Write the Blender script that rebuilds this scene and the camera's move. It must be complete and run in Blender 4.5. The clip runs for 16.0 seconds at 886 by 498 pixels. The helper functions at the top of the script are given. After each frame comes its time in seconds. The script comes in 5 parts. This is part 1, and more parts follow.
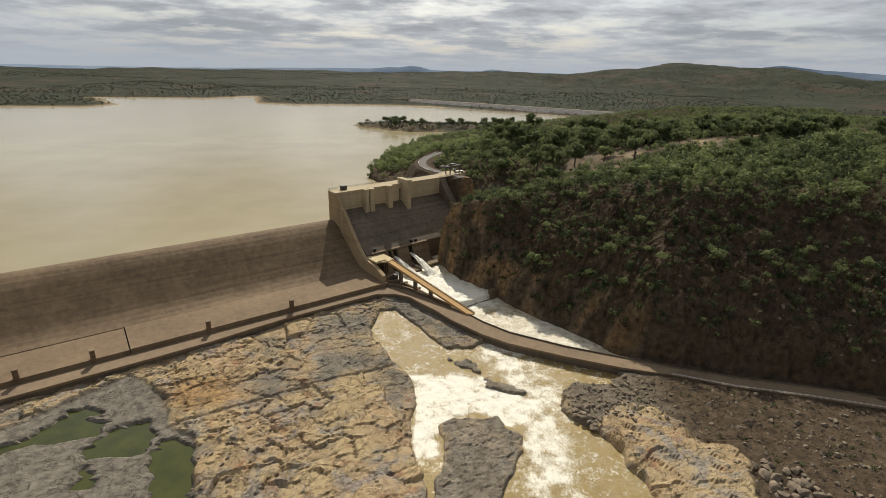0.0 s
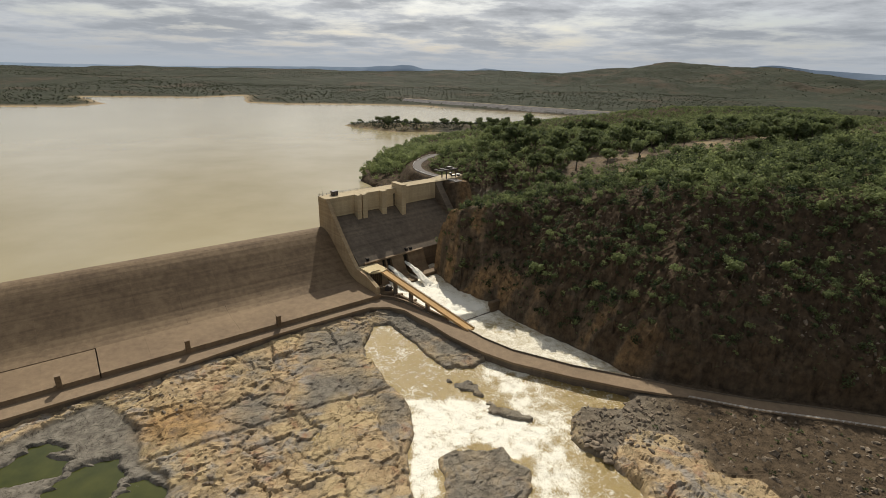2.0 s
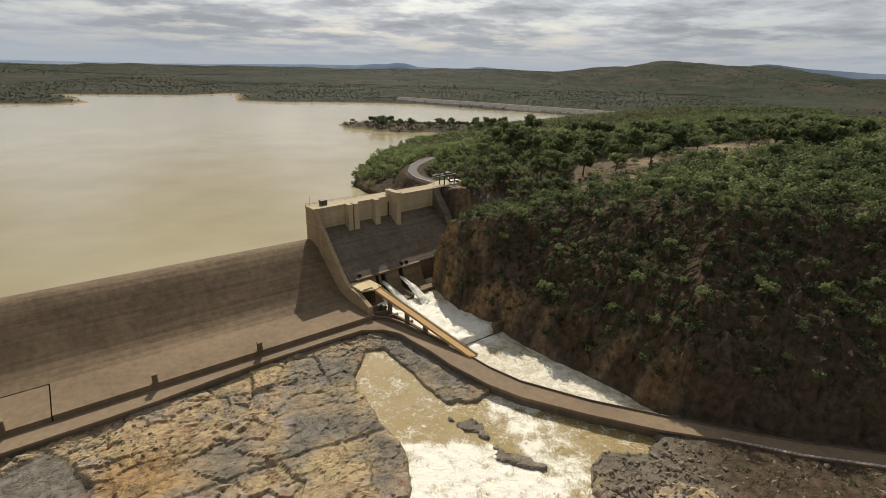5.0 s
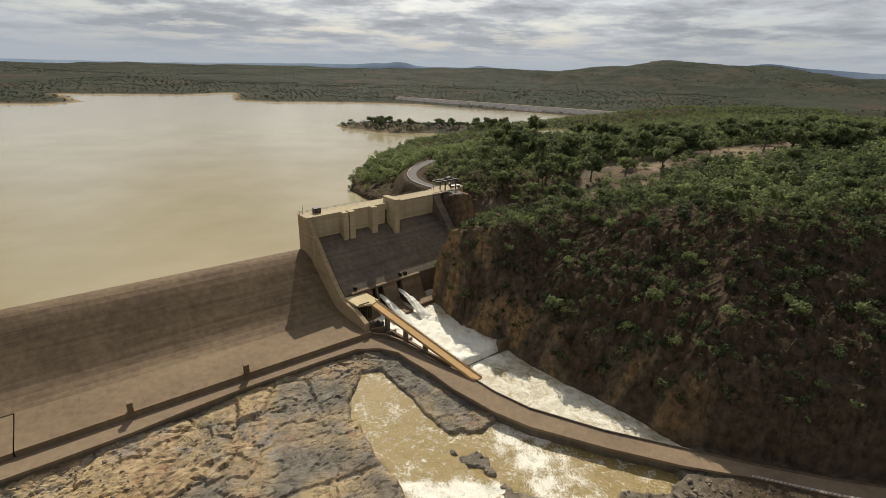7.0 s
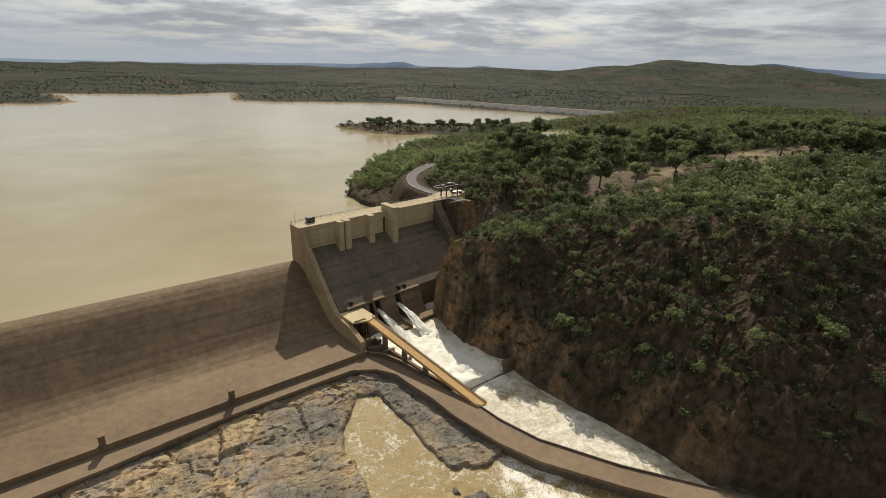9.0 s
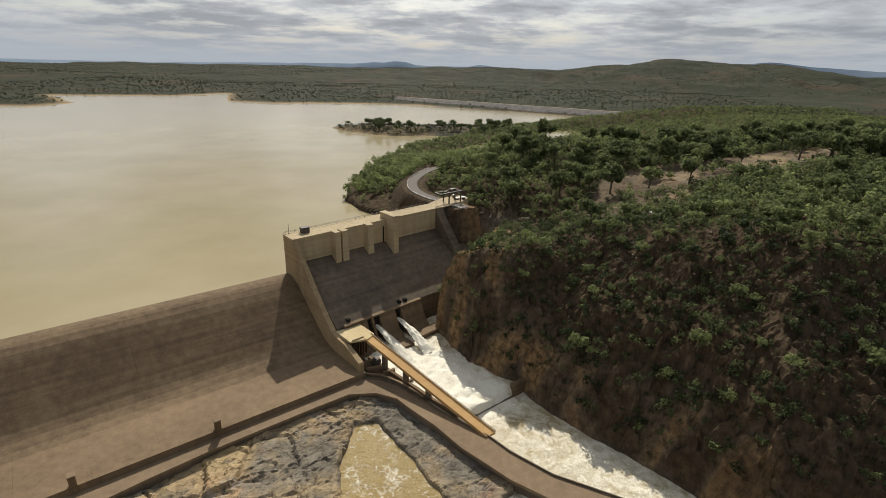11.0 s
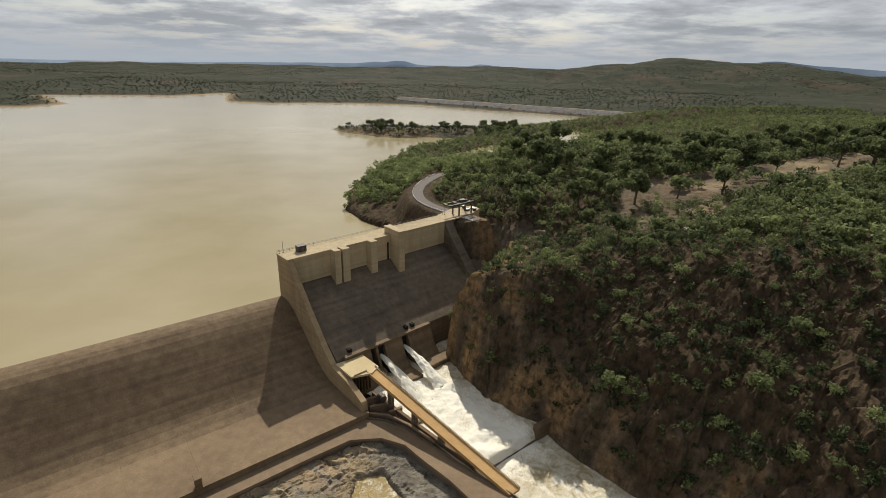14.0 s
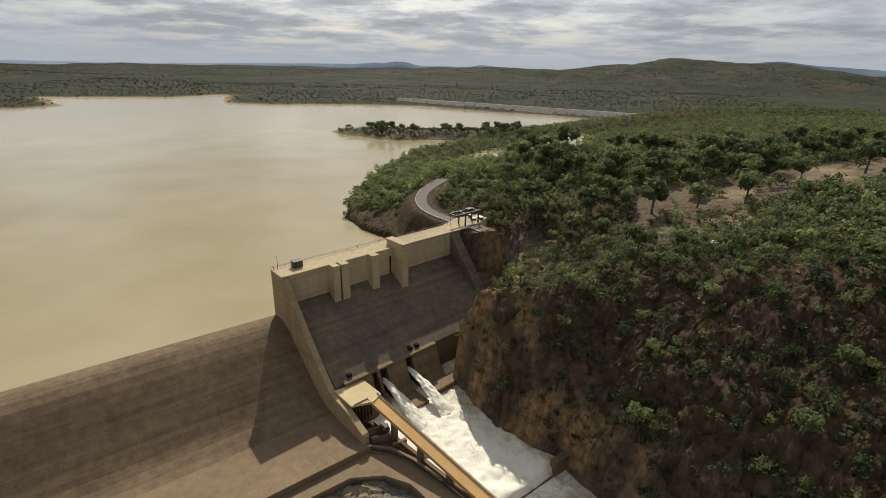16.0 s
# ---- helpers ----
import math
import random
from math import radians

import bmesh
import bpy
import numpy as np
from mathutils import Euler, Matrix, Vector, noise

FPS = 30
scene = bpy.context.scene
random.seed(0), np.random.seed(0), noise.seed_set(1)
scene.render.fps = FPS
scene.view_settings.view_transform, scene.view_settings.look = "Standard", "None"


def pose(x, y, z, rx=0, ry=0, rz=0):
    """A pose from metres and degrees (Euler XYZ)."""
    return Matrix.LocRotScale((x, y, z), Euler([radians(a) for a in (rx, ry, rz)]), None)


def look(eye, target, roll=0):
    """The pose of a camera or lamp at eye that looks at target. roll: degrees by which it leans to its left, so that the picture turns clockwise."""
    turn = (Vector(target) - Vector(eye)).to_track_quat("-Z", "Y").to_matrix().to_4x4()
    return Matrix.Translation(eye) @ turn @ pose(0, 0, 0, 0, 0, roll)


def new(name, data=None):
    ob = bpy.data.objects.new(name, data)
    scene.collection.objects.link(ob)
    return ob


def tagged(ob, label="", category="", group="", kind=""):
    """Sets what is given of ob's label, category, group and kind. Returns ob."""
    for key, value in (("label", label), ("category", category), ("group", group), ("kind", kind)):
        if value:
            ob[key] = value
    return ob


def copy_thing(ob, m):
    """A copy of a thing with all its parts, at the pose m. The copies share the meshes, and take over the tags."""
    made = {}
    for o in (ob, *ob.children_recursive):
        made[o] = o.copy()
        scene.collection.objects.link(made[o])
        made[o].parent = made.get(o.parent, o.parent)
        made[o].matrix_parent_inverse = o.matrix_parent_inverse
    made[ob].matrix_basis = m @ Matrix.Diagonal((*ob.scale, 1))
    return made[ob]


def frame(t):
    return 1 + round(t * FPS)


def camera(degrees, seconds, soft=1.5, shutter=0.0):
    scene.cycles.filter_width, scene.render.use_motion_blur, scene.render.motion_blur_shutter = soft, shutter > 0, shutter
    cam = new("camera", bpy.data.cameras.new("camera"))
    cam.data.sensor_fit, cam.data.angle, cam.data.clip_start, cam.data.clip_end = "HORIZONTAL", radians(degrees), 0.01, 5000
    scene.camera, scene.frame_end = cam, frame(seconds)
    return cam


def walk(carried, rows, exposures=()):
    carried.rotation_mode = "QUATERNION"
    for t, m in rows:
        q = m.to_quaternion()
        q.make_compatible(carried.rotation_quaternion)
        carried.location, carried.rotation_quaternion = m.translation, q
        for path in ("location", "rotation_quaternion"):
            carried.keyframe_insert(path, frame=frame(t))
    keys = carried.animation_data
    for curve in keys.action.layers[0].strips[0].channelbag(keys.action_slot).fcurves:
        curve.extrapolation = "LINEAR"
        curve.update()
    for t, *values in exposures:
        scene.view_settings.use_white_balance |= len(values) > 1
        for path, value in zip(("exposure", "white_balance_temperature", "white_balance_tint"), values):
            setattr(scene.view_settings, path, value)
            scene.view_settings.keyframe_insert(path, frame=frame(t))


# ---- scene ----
cam = camera(83.9, 16.0, soft=0.8)
PATH = [
    (0, (2.12, 6.991, 101.477), (2.083, 8.87, 100.792), 1.5),
    (0.5, (1.264, 11.658, 101.471), (1.235, 13.536, 100.784), 1.5),
    (1, (0.474, 16.336, 101.461), (0.452, 18.214, 100.773), 1.5),
    (1.5, (-0.219, 20.997, 101.44), (-0.235, 22.875, 100.752), 1.5),
    (2, (-0.804, 25.616, 101.415), (-0.813, 27.494, 100.727), 1.6),
    (2.5, (-1.292, 30.189, 101.377), (-1.298, 32.066, 100.688), 1.7),
    (3, (-1.753, 34.724, 101.349), (-1.755, 36.601, 100.659), 1.7),
    (3.5, (-2.21, 39.236, 101.335), (-2.208, 41.113, 100.644), 1.8),
    (4, (-2.68, 43.762, 101.341), (-2.672, 45.638, 100.649), 1.7),
    (6.5, (-4.574, 66.769, 101.596), (-4.557, 68.644, 100.901), 1.8),
    (7, (-4.772, 71.413, 101.633), (-4.755, 73.288, 100.937), 1.8),
    (7.5, (-4.863, 76.014, 101.698), (-4.845, 77.889, 101.003), 1.8),
    (8, (-4.969, 80.474, 101.77), (-4.953, 82.349, 101.074), 1.8),
    (8.5, (-5.115, 84.843, 101.832), (-5.098, 86.718, 101.135), 1.8),
    (9, (-5.393, 89.174, 101.876), (-5.377, 91.048, 101.179), 1.8),
    (11.5, (-7.916, 111.053, 102.031), (-7.898, 112.926, 101.331), 1.6),
    (12, (-8.644, 115.607, 102.026), (-8.627, 117.48, 101.325), 1.5),
    (12.5, (-9.492, 120.211, 102.0), (-9.475, 122.084, 101.3), 1.6),
    (13, (-10.406, 124.744, 101.968), (-10.388, 126.618, 101.268), 1.6),
    (13.5, (-11.397, 129.184, 101.954), (-11.381, 131.057, 101.253), 1.6),
    (14, (-12.353, 133.524, 101.958), (-12.338, 135.397, 101.257), 1.6),
    (14.5, (-13.263, 137.805, 101.982), (-13.248, 139.678, 101.28), 1.5),
    (15, (-14.052, 142.125, 102.024), (-14.038, 143.998, 101.323), 1.5),
    (15.5, (-14.679, 146.455, 102.061), (-14.665, 148.328, 101.36), 1.5),
    (16, (-15.206, 150.793, 102.094), (-15.192, 152.667, 101.395), 1.5),
]
walk(cam, [(t, look(eye, target, roll)) for t, eye, target, roll in PATH])

# ---- light ----
SUN_AZ, SUN_EL = -5.0, 42.0          # azimuth from +y towards +x, elevation
world = bpy.data.worlds.new("world")
scene.world = world
world.use_nodes = True
wn, wl = world.node_tree.nodes, world.node_tree.links
wn.clear()


def wnode(kind, **values):
    n = wn.new(kind)
    for key, v in values.items():
        setattr(n, key, v)
    return n


w_out, w_bg = wnode("ShaderNodeOutputWorld"), wnode("ShaderNodeBackground")
w_sky = wnode("ShaderNodeTexSky", sky_type="NISHITA", sun_disc=False, sun_elevation=radians(SUN_EL), sun_rotation=radians(SUN_AZ))
w_sky.air_density, w_sky.dust_density = 1.0, 2.0
w_co, w_sep = wnode("ShaderNodeTexCoord"), wnode("ShaderNodeSeparateXYZ")
wl.new(w_co.outputs["Generated"], w_sep.inputs[0])


def wmath(op, a, b=None, clamp=False):
    n = wnode("ShaderNodeMath", operation=op, use_clamp=clamp)
    for sock, v in zip(n.inputs, (a, b)):
        if v is None:
            continue
        if isinstance(v, (int, float)):
            sock.default_value = v
        else:
            wl.new(v, sock)
    return n.outputs[0]


# clouds lie on a level sheet: the way up through it is stretched towards the horizon
w_h = wmath("ADD", wmath("MAXIMUM", w_sep.outputs[2], 0.0), 0.10)
w_vec = wnode("ShaderNodeCombineXYZ")
wl.new(wmath("DIVIDE", w_sep.outputs[0], w_h), w_vec.inputs[0])
wl.new(wmath("DIVIDE", w_sep.outputs[1], w_h), w_vec.inputs[1])
w_n1 = wnode("ShaderNodeTexNoise")
w_n1.inputs["Scale"].default_value, w_n1.inputs["Detail"].default_value, w_n1.inputs["Roughness"].default_value = 1.15, 9, 0.6
w_n2 = wnode("ShaderNodeTexNoise")
w_n2.inputs["Scale"].default_value, w_n2.inputs["Detail"].default_value = 0.42, 5
wl.new(w_vec.outputs[0], w_n1.inputs["Vector"])
wl.new(w_vec.outputs[0], w_n2.inputs["Vector"])
w_cover = wnode("ShaderNodeValToRGB")
w_cover.color_ramp.elements[0].position, w_cover.color_ramp.elements[1].position = 0.30, 0.52
wl.new(w_n1.outputs[0], w_cover.inputs[0])
w_tone = wnode("ShaderNodeValToRGB")
ramp = w_tone.color_ramp
ramp.elements[0].position, ramp.elements[0].color = 0.43, (6.6, 6.75, 7.0, 1)
ramp.elements[1].position, ramp.elements[1].color = 0.575, (2.3, 2.45, 2.75, 1)
wl.new(wmath("ADD", wmath("MULTIPLY", w_n2.outputs[0], 0.45), wmath("MULTIPLY", w_n1.outputs[0], 0.55)), w_tone.inputs[0])
w_cloud = wnode("ShaderNodeMix", data_type="RGBA")
wl.new(wmath("MULTIPLY", w_cover.outputs[0], 0.92), w_cloud.inputs[0])
wl.new(w_sky.outputs[0], w_cloud.inputs[6])
wl.new(w_tone.outputs[0], w_cloud.inputs[7])
# a pale band of far air at the horizon
w_far = wnode("ShaderNodeMix", data_type="RGBA")
wl.new(wmath("POWER", wmath("SUBTRACT", 1.0, wmath("MULTIPLY", wmath("ABSOLUTE", w_sep.outputs[2]), 5.5, True), True), 2.0), w_far.inputs[0])
wl.new(w_cloud.outputs[2], w_far.inputs[6])
w_far.inputs[7].default_value = (4.1, 4.5, 5.0, 1)
wl.new(w_far.outputs[2], w_bg.inputs[0])
w_bg.inputs[1].default_value = 0.112
wl.new(w_bg.outputs[0], w_out.inputs[0])

sun_data = bpy.data.lights.new("sun", "SUN")
sun_data.energy, sun_data.angle, sun_data.color = 5.0, radians(0.6), (1.0, 0.95, 0.86)
sun = new("sun", sun_data)
sun_way = Vector((math.sin(radians(SUN_AZ)) * math.cos(radians(SUN_EL)), math.cos(radians(SUN_AZ)) * math.cos(radians(SUN_EL)), math.sin(radians(SUN_EL))))
sun.matrix_world = look(sun_way * 500, (0, 0, 0))
scene.view_settings.exposure = -0.15


# ---- materials ----
class Mat:
    """A node material under construction; coordinates are world metres."""

    def __init__(self, name, rough=0.9, spec=0.3, metal=0.0):
        self.m = bpy.data.materials.new(name)
        self.m.use_nodes = True
        self.t = self.m.node_tree
        self.b = self.t.nodes["Principled BSDF"]
        self.b.inputs["Roughness"].default_value = rough
        self.b.inputs["Specular IOR Level"].default_value = spec
        self.b.inputs["Metallic"].default_value = metal
        self.geo = self.t.nodes.new("ShaderNodeNewGeometry")
        self.pos = self.geo.outputs["Position"]

    def put(self, sock, v):
        if isinstance(v, (int, float)):
            sock.default_value = v
        elif isinstance(v, (tuple, list)):
            sock.default_value = (*v, 1) if len(v) == 3 and sock.type == "RGBA" else v
        else:
            self.t.links.new(v, sock)

    def math(self, op, a, b=0.0, clamp=False):
        n = self.t.nodes.new("ShaderNodeMath")
        n.operation, n.use_clamp = op, clamp
        self.put(n.inputs[0], a), self.put(n.inputs[1], b)
        return n.outputs[0]

    def scaled(self, sx, sy, sz, rot=0.0):
        n = self.t.nodes.new("ShaderNodeMapping")
        n.inputs["Scale"].default_value, n.inputs["Rotation"].default_value = (sx, sy, sz), (0, 0, radians(rot))
        self.t.links.new(self.pos, n.inputs["Vector"])
        return n.outputs[0]

    def noise(self, scale, detail=4, rough=0.55, vec=None, distortion=0.0):
        n = self.t.nodes.new("ShaderNodeTexNoise")
        n.inputs["Scale"].default_value, n.inputs["Detail"].default_value = scale, detail
        n.inputs["Roughness"].default_value, n.inputs["Distortion"].default_value = rough, distortion
        self.t.links.new(vec or self.pos, n.inputs["Vector"])
        return n.outputs[0]

    def voronoi(self, scale, feature="F1", vec=None, out=0):
        n = self.t.nodes.new("ShaderNodeTexVoronoi")
        n.feature = feature
        n.inputs["Scale"].default_value = scale
        self.t.links.new(vec or self.pos, n.inputs["Vector"])
        return n.outputs[out]

    def ramp(self, v, lo, hi, a=0.0, b=1.0):
        n = self.t.nodes.new("ShaderNodeMapRange")
        n.inputs[1].default_value, n.inputs[2].default_value, n.inputs[3].default_value, n.inputs[4].default_value = lo, hi, a, b
        self.put(n.inputs[0], v)
        return n.outputs[0]

    def mix(self, f, a, b, mode="MIX"):
        n = self.t.nodes.new("ShaderNodeMix")
        n.data_type, n.blend_type = "RGBA", mode
        self.put(n.inputs[0], f), self.put(n.inputs[6], a), self.put(n.inputs[7], b)
        return n.outputs[2]

    def attr(self, name, out="Fac"):
        n = self.t.nodes.new("ShaderNodeAttribute")
        n.attribute_name = name
        return n.outputs[out]

    def bump(self, h, strength=0.5, dist=0.1):
        n = self.t.nodes.new("ShaderNodeBump")
        n.inputs["Strength"].default_value, n.inputs["Distance"].default_value = strength, dist
        self.put(n.inputs["Height"], h)
        self.t.links.new(n.outputs[0], self.b.inputs["Normal"])

    def color(self, v):
        self.put(self.b.inputs["Base Color"], v)
        return self

    def rough(self, v):
        self.put(self.b.inputs["Roughness"], v)
        return self


def concrete(name, light, dark, streak_rot=0.0):
    m = Mat(name, 0.88, 0.25)
    big = m.noise(0.05, 5)
    lifts = m.noise(1.0, 3, 0.5, m.scaled(0.02, 0.02, 0.9))
    runs = m.noise(1.0, 4, 0.6, m.scaled(0.35, 0.35, 0.035))
    grain = m.noise(2.2, 4)
    v = m.math("ADD", m.math("MULTIPLY", big, 0.35), m.math("MULTIPLY", lifts, 0.3))
    v = m.math("ADD", v, m.math("MULTIPLY", runs, 0.35))
    c = m.mix(m.ramp(v, 0.36, 0.62), dark, light)
    c = m.mix(m.ramp(grain, 0.35, 0.7, 0.0, 0.35), c, tuple(x * 0.6 for x in dark))
    m.color(c)
    m.bump(m.math("ADD", grain, m.math("MULTIPLY", lifts, 0.6)), 0.35, 0.12)
    return m.m


M_SPILL = concrete("weathered_concrete", (0.24, 0.168, 0.095), (0.10, 0.066, 0.038))
M_PALE = concrete("pale_concrete", (0.54, 0.435, 0.265), (0.33, 0.255, 0.15))
M_APRON = concrete("apron_concrete", (0.262, 0.184, 0.106), (0.15, 0.102, 0.06))
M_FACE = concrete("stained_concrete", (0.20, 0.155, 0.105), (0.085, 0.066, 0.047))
M_ROAD = concrete("road_concrete", (0.27, 0.192, 0.115), (0.165, 0.115, 0.07))
M_DIVIDE = concrete("brown_concrete", (0.44, 0.325, 0.18), (0.25, 0.175, 0.095))
# pale yellow slab concrete, brightened to carry the sunlight in its colour
M_SLAB = concrete("sunlit_yellow_concrete", (0.64, 0.52, 0.30), (0.50, 0.39, 0.21))
M_RAMP = concrete("ochre_concrete", (0.55, 0.35, 0.15), (0.42, 0.25, 0.10))

m = Mat("dark_steel", 0.6, 0.4, 0.3)
m.color(m.mix(m.noise(3.0), (0.05, 0.045, 0.04), (0.11, 0.09, 0.075)))
M_STEEL = m.m
# near-black colour that paints the shade inside openings
m = Mat("opening_shade", 0.95, 0.1)
m.color(m.mix(m.noise(1.0), (0.012, 0.011, 0.010), (0.03, 0.026, 0.02)))
M_DARK = m.m
m = Mat("pale_paint", 0.6, 0.4)
m.color(m.mix(m.noise(2.0), (0.6, 0.58, 0.52), (0.75, 0.73, 0.68)))
M_WHITE = m.m
m = Mat("bitumen", 0.92, 0.2)
m.color(m.mix(m.noise(0.7, 6), (0.11, 0.096, 0.082), (0.19, 0.168, 0.145)))
M_BITUMEN = m.m

# ground: four weights in two colour layers of the sheet tell which soil or stone lies where
m = Mat("ground", 0.95, 0.06)
g_tan, g_red, g_soil, g_scrub = m.attr("tan"), m.attr("red"), m.attr("soil"), m.attr("scrub")
n_big, n_mid, n_fine = m.noise(0.045, 5), m.noise(0.3, 6, 0.6), m.noise(1.7, 5, 0.6)


def vein(scale, width, seed_rot):
    n_ = m.noise(scale, 7, 0.62, m.scaled(0.95, 1.25, 0.8, seed_rot), 1.1)
    return m.ramp(m.math("ABSOLUTE", m.math("SUBTRACT", n_, 0.5)), 0.0, width)


crack, crack2 = vein(0.11, 0.010, 28), vein(0.38, 0.022, 40)
patch = m.ramp(m.noise(0.09, 3), 0.45, 0.6)
grey = m.mix(m.ramp(n_mid, 0.3, 0.7), (0.115, 0.100, 0.078), (0.25, 0.22, 0.17))
tan = m.mix(m.ramp(n_mid, 0.3, 0.7), (0.31, 0.215, 0.115), (0.50, 0.37, 0.21))
tan = m.mix(m.math('MULTIPLY', m.ramp(m.noise(0.035, 3), 0.42, 0.6), 0.5), tan, (0.46, 0.36, 0.19))
tan = m.mix(m.math("MULTIPLY", m.ramp(m.noise(0.09, 7, 0.65, None, 0.7), 0.50, 0.62), 0.75), tan, (0.25, 0.235, 0.21))
tan = m.mix(m.math("MULTIPLY", m.ramp(m.noise(0.13, 6, 0.65, m.scaled(1.0, 1.0, 1.0, 60)), 0.56, 0.68), 0.7), tan, (0.30, 0.15, 0.085))
red = m.mix(m.ramp(n_mid, 0.3, 0.7), (0.085, 0.045, 0.02), (0.50, 0.29, 0.105))
soil = m.mix(m.ramp(n_mid, 0.3, 0.7), (0.040, 0.029, 0.018), (0.115, 0.080, 0.048))
scrub = m.mix(m.ramp(m.noise(0.012, 9, 0.72), 0.36, 0.64), (0.032, 0.037, 0.023), (0.068, 0.062, 0.043))
scrub = m.mix(m.ramp(m.noise(0.06, 7, 0.75), 0.40, 0.58), (0.030, 0.038, 0.020), scrub)
scrub = m.mix(m.math("MULTIPLY", m.ramp(m.noise(0.004, 5, 0.6), 0.54, 0.64), 0.35), scrub, (0.12, 0.072, 0.05))
tan = m.mix(m.math('MULTIPLY', m.ramp(m.noise(0.55, 6, 0.7, None, 0.8), 0.5, 0.72), 0.55), tan, (0.19, 0.125, 0.07))
c = m.mix(g_tan, grey, tan)
c = m.mix(g_red, c, red)
c = m.mix(g_soil, c, soil)
c = m.mix(g_scrub, c, scrub)
c = m.mix(m.math("MULTIPLY", m.ramp(crack, 0.0, 1.0, 1, 0), m.math("SUBTRACT", 0.8, g_soil, True)), c, (0.05, 0.04, 0.03))
c = m.mix(m.math("MULTIPLY", m.math("MULTIPLY", m.ramp(crack2, 0.0, 1.0, 1, 0), patch), m.math("SUBTRACT", 0.5, g_soil, True)), c, (0.06, 0.045, 0.03))
c = m.mix(m.ramp(n_fine, 0.45, 0.8, 0.0, 0.3), c, m.mix(0.5, c, (0.03, 0.025, 0.02)))
m.color(c)
h = m.math("ADD", m.math("MULTIPLY", n_mid, 1.2), m.math("MULTIPLY", n_fine, 0.35))
h = m.math("ADD", h, m.math("MULTIPLY", crack, 0.5))
h = m.math("ADD", h, m.math("MULTIPLY", crack2, 0.25))
h = m.math("ADD", h, m.math("MULTIPLY", m.math("MULTIPLY", m.noise(1.0, 5, 0.6, m.scaled(0.45, 0.45, 0.07)), g_red), 3.0))
m.bump(h, 0.75, 0.42)
M_GROUND = m.m

m = Mat("boulder_stone", 0.9, 0.25)
m.color(m.mix(m.ramp(m.noise(0.6, 6, 0.65), 0.3, 0.7), (0.085, 0.07, 0.052), (0.28, 0.215, 0.145)))
m.bump(m.noise(2.0, 5), 0.6, 0.2)
M_STONE = m.m


def water(name, deep, shallow, rough, wave, foam_glint=None):
    m = Mat(name, rough, 0.5)
    m.b.inputs["IOR"].default_value = 1.33
    n1, n2 = m.noise(0.012, 4), m.noise(0.35, 4, 0.6, m.scaled(1.0, 1.0, 1.0), 0.6)
    c = m.mix(m.ramp(n1, 0.35, 0.65), deep, shallow)
    h = m.math("ADD", n2, m.math("MULTIPLY", m.noise(1.3, 4, 0.6, None, 0.8), 0.4 if foam_glint else 0.15))
    if foam_glint:
        lo, hi, scale = foam_glint
        f1 = m.noise(scale, 7, 0.65, None, 1.2)
        f2 = m.noise(scale * 0.22, 3)
        f = m.ramp(m.math("ADD", m.math("MULTIPLY", f1, 0.7), m.math("MULTIPLY", f2, 0.3)), lo, hi)
        streaks = m.noise(1.3, 7, 0.72, m.scaled(1.4, 0.7, 1.0, 47), 1.5)
        # this layer whitens froth and, on the river, painted sun glint too
        broken = m.ramp(m.math("ADD", m.attr("foam_glint"), m.math("MULTIPLY", m.math("SUBTRACT", streaks, 0.5), 2.2)), 0.38, 0.72)
        f = m.math("MAXIMUM", m.math("MULTIPLY", f, m.ramp(streaks, 0.34, 0.56, 0.25, 1.0)), broken, True)
        c = m.mix(f, c, (0.82, 0.77, 0.63))
        m.rough(m.ramp(f, 0, 1, rough, 0.75))
        h = m.math("ADD", h, m.math("MULTIPLY", streaks, 0.3))
    m.color(c)
    m.bump(h, *wave)
    return m.m


M_LAKE = water("silty_lake_water", (0.30, 0.245, 0.125), (0.36, 0.30, 0.17), 0.14, (0.10, 0.25))
M_RIVER = water("silty_river_water", (0.25, 0.175, 0.055), (0.33, 0.24, 0.10), 0.24, (0.7, 0.9), (0.53, 0.66, 0.5))
M_POOL = water("foaming_water", (0.33, 0.26, 0.12), (0.42, 0.34, 0.2), 0.25, (0.6, 0.9), (0.40, 0.58, 0.16))
m = Mat("algae_water", 0.10, 0.35)
m.color(m.mix(m.noise(0.12, 4), (0.018, 0.026, 0.006), (0.085, 0.085, 0.018)))
m.bump(m.noise(1.5, 3), 0.1, 0.1)
M_ALGAE = m.m


def foliage(name, dark, light):
    m = Mat(name, 0.75, 0.2)
    rnd = m.geo.outputs["Random Per Island"]
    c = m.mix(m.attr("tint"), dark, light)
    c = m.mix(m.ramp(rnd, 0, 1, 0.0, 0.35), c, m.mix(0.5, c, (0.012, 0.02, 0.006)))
    m.color(c)
    tr = m.t.nodes.new("ShaderNodeBsdfTranslucent")
    m.put(tr.inputs[0], c)
    mx = m.t.nodes.new("ShaderNodeMixShader")
    mx.inputs[0].default_value = 0.52
    m.t.links.new(m.b.outputs[0], mx.inputs[1])
    m.t.links.new(tr.outputs[0], mx.inputs[2])
    m.t.links.new(mx.outputs[0], m.t.nodes["Material Output"].inputs[0])
    return m.m


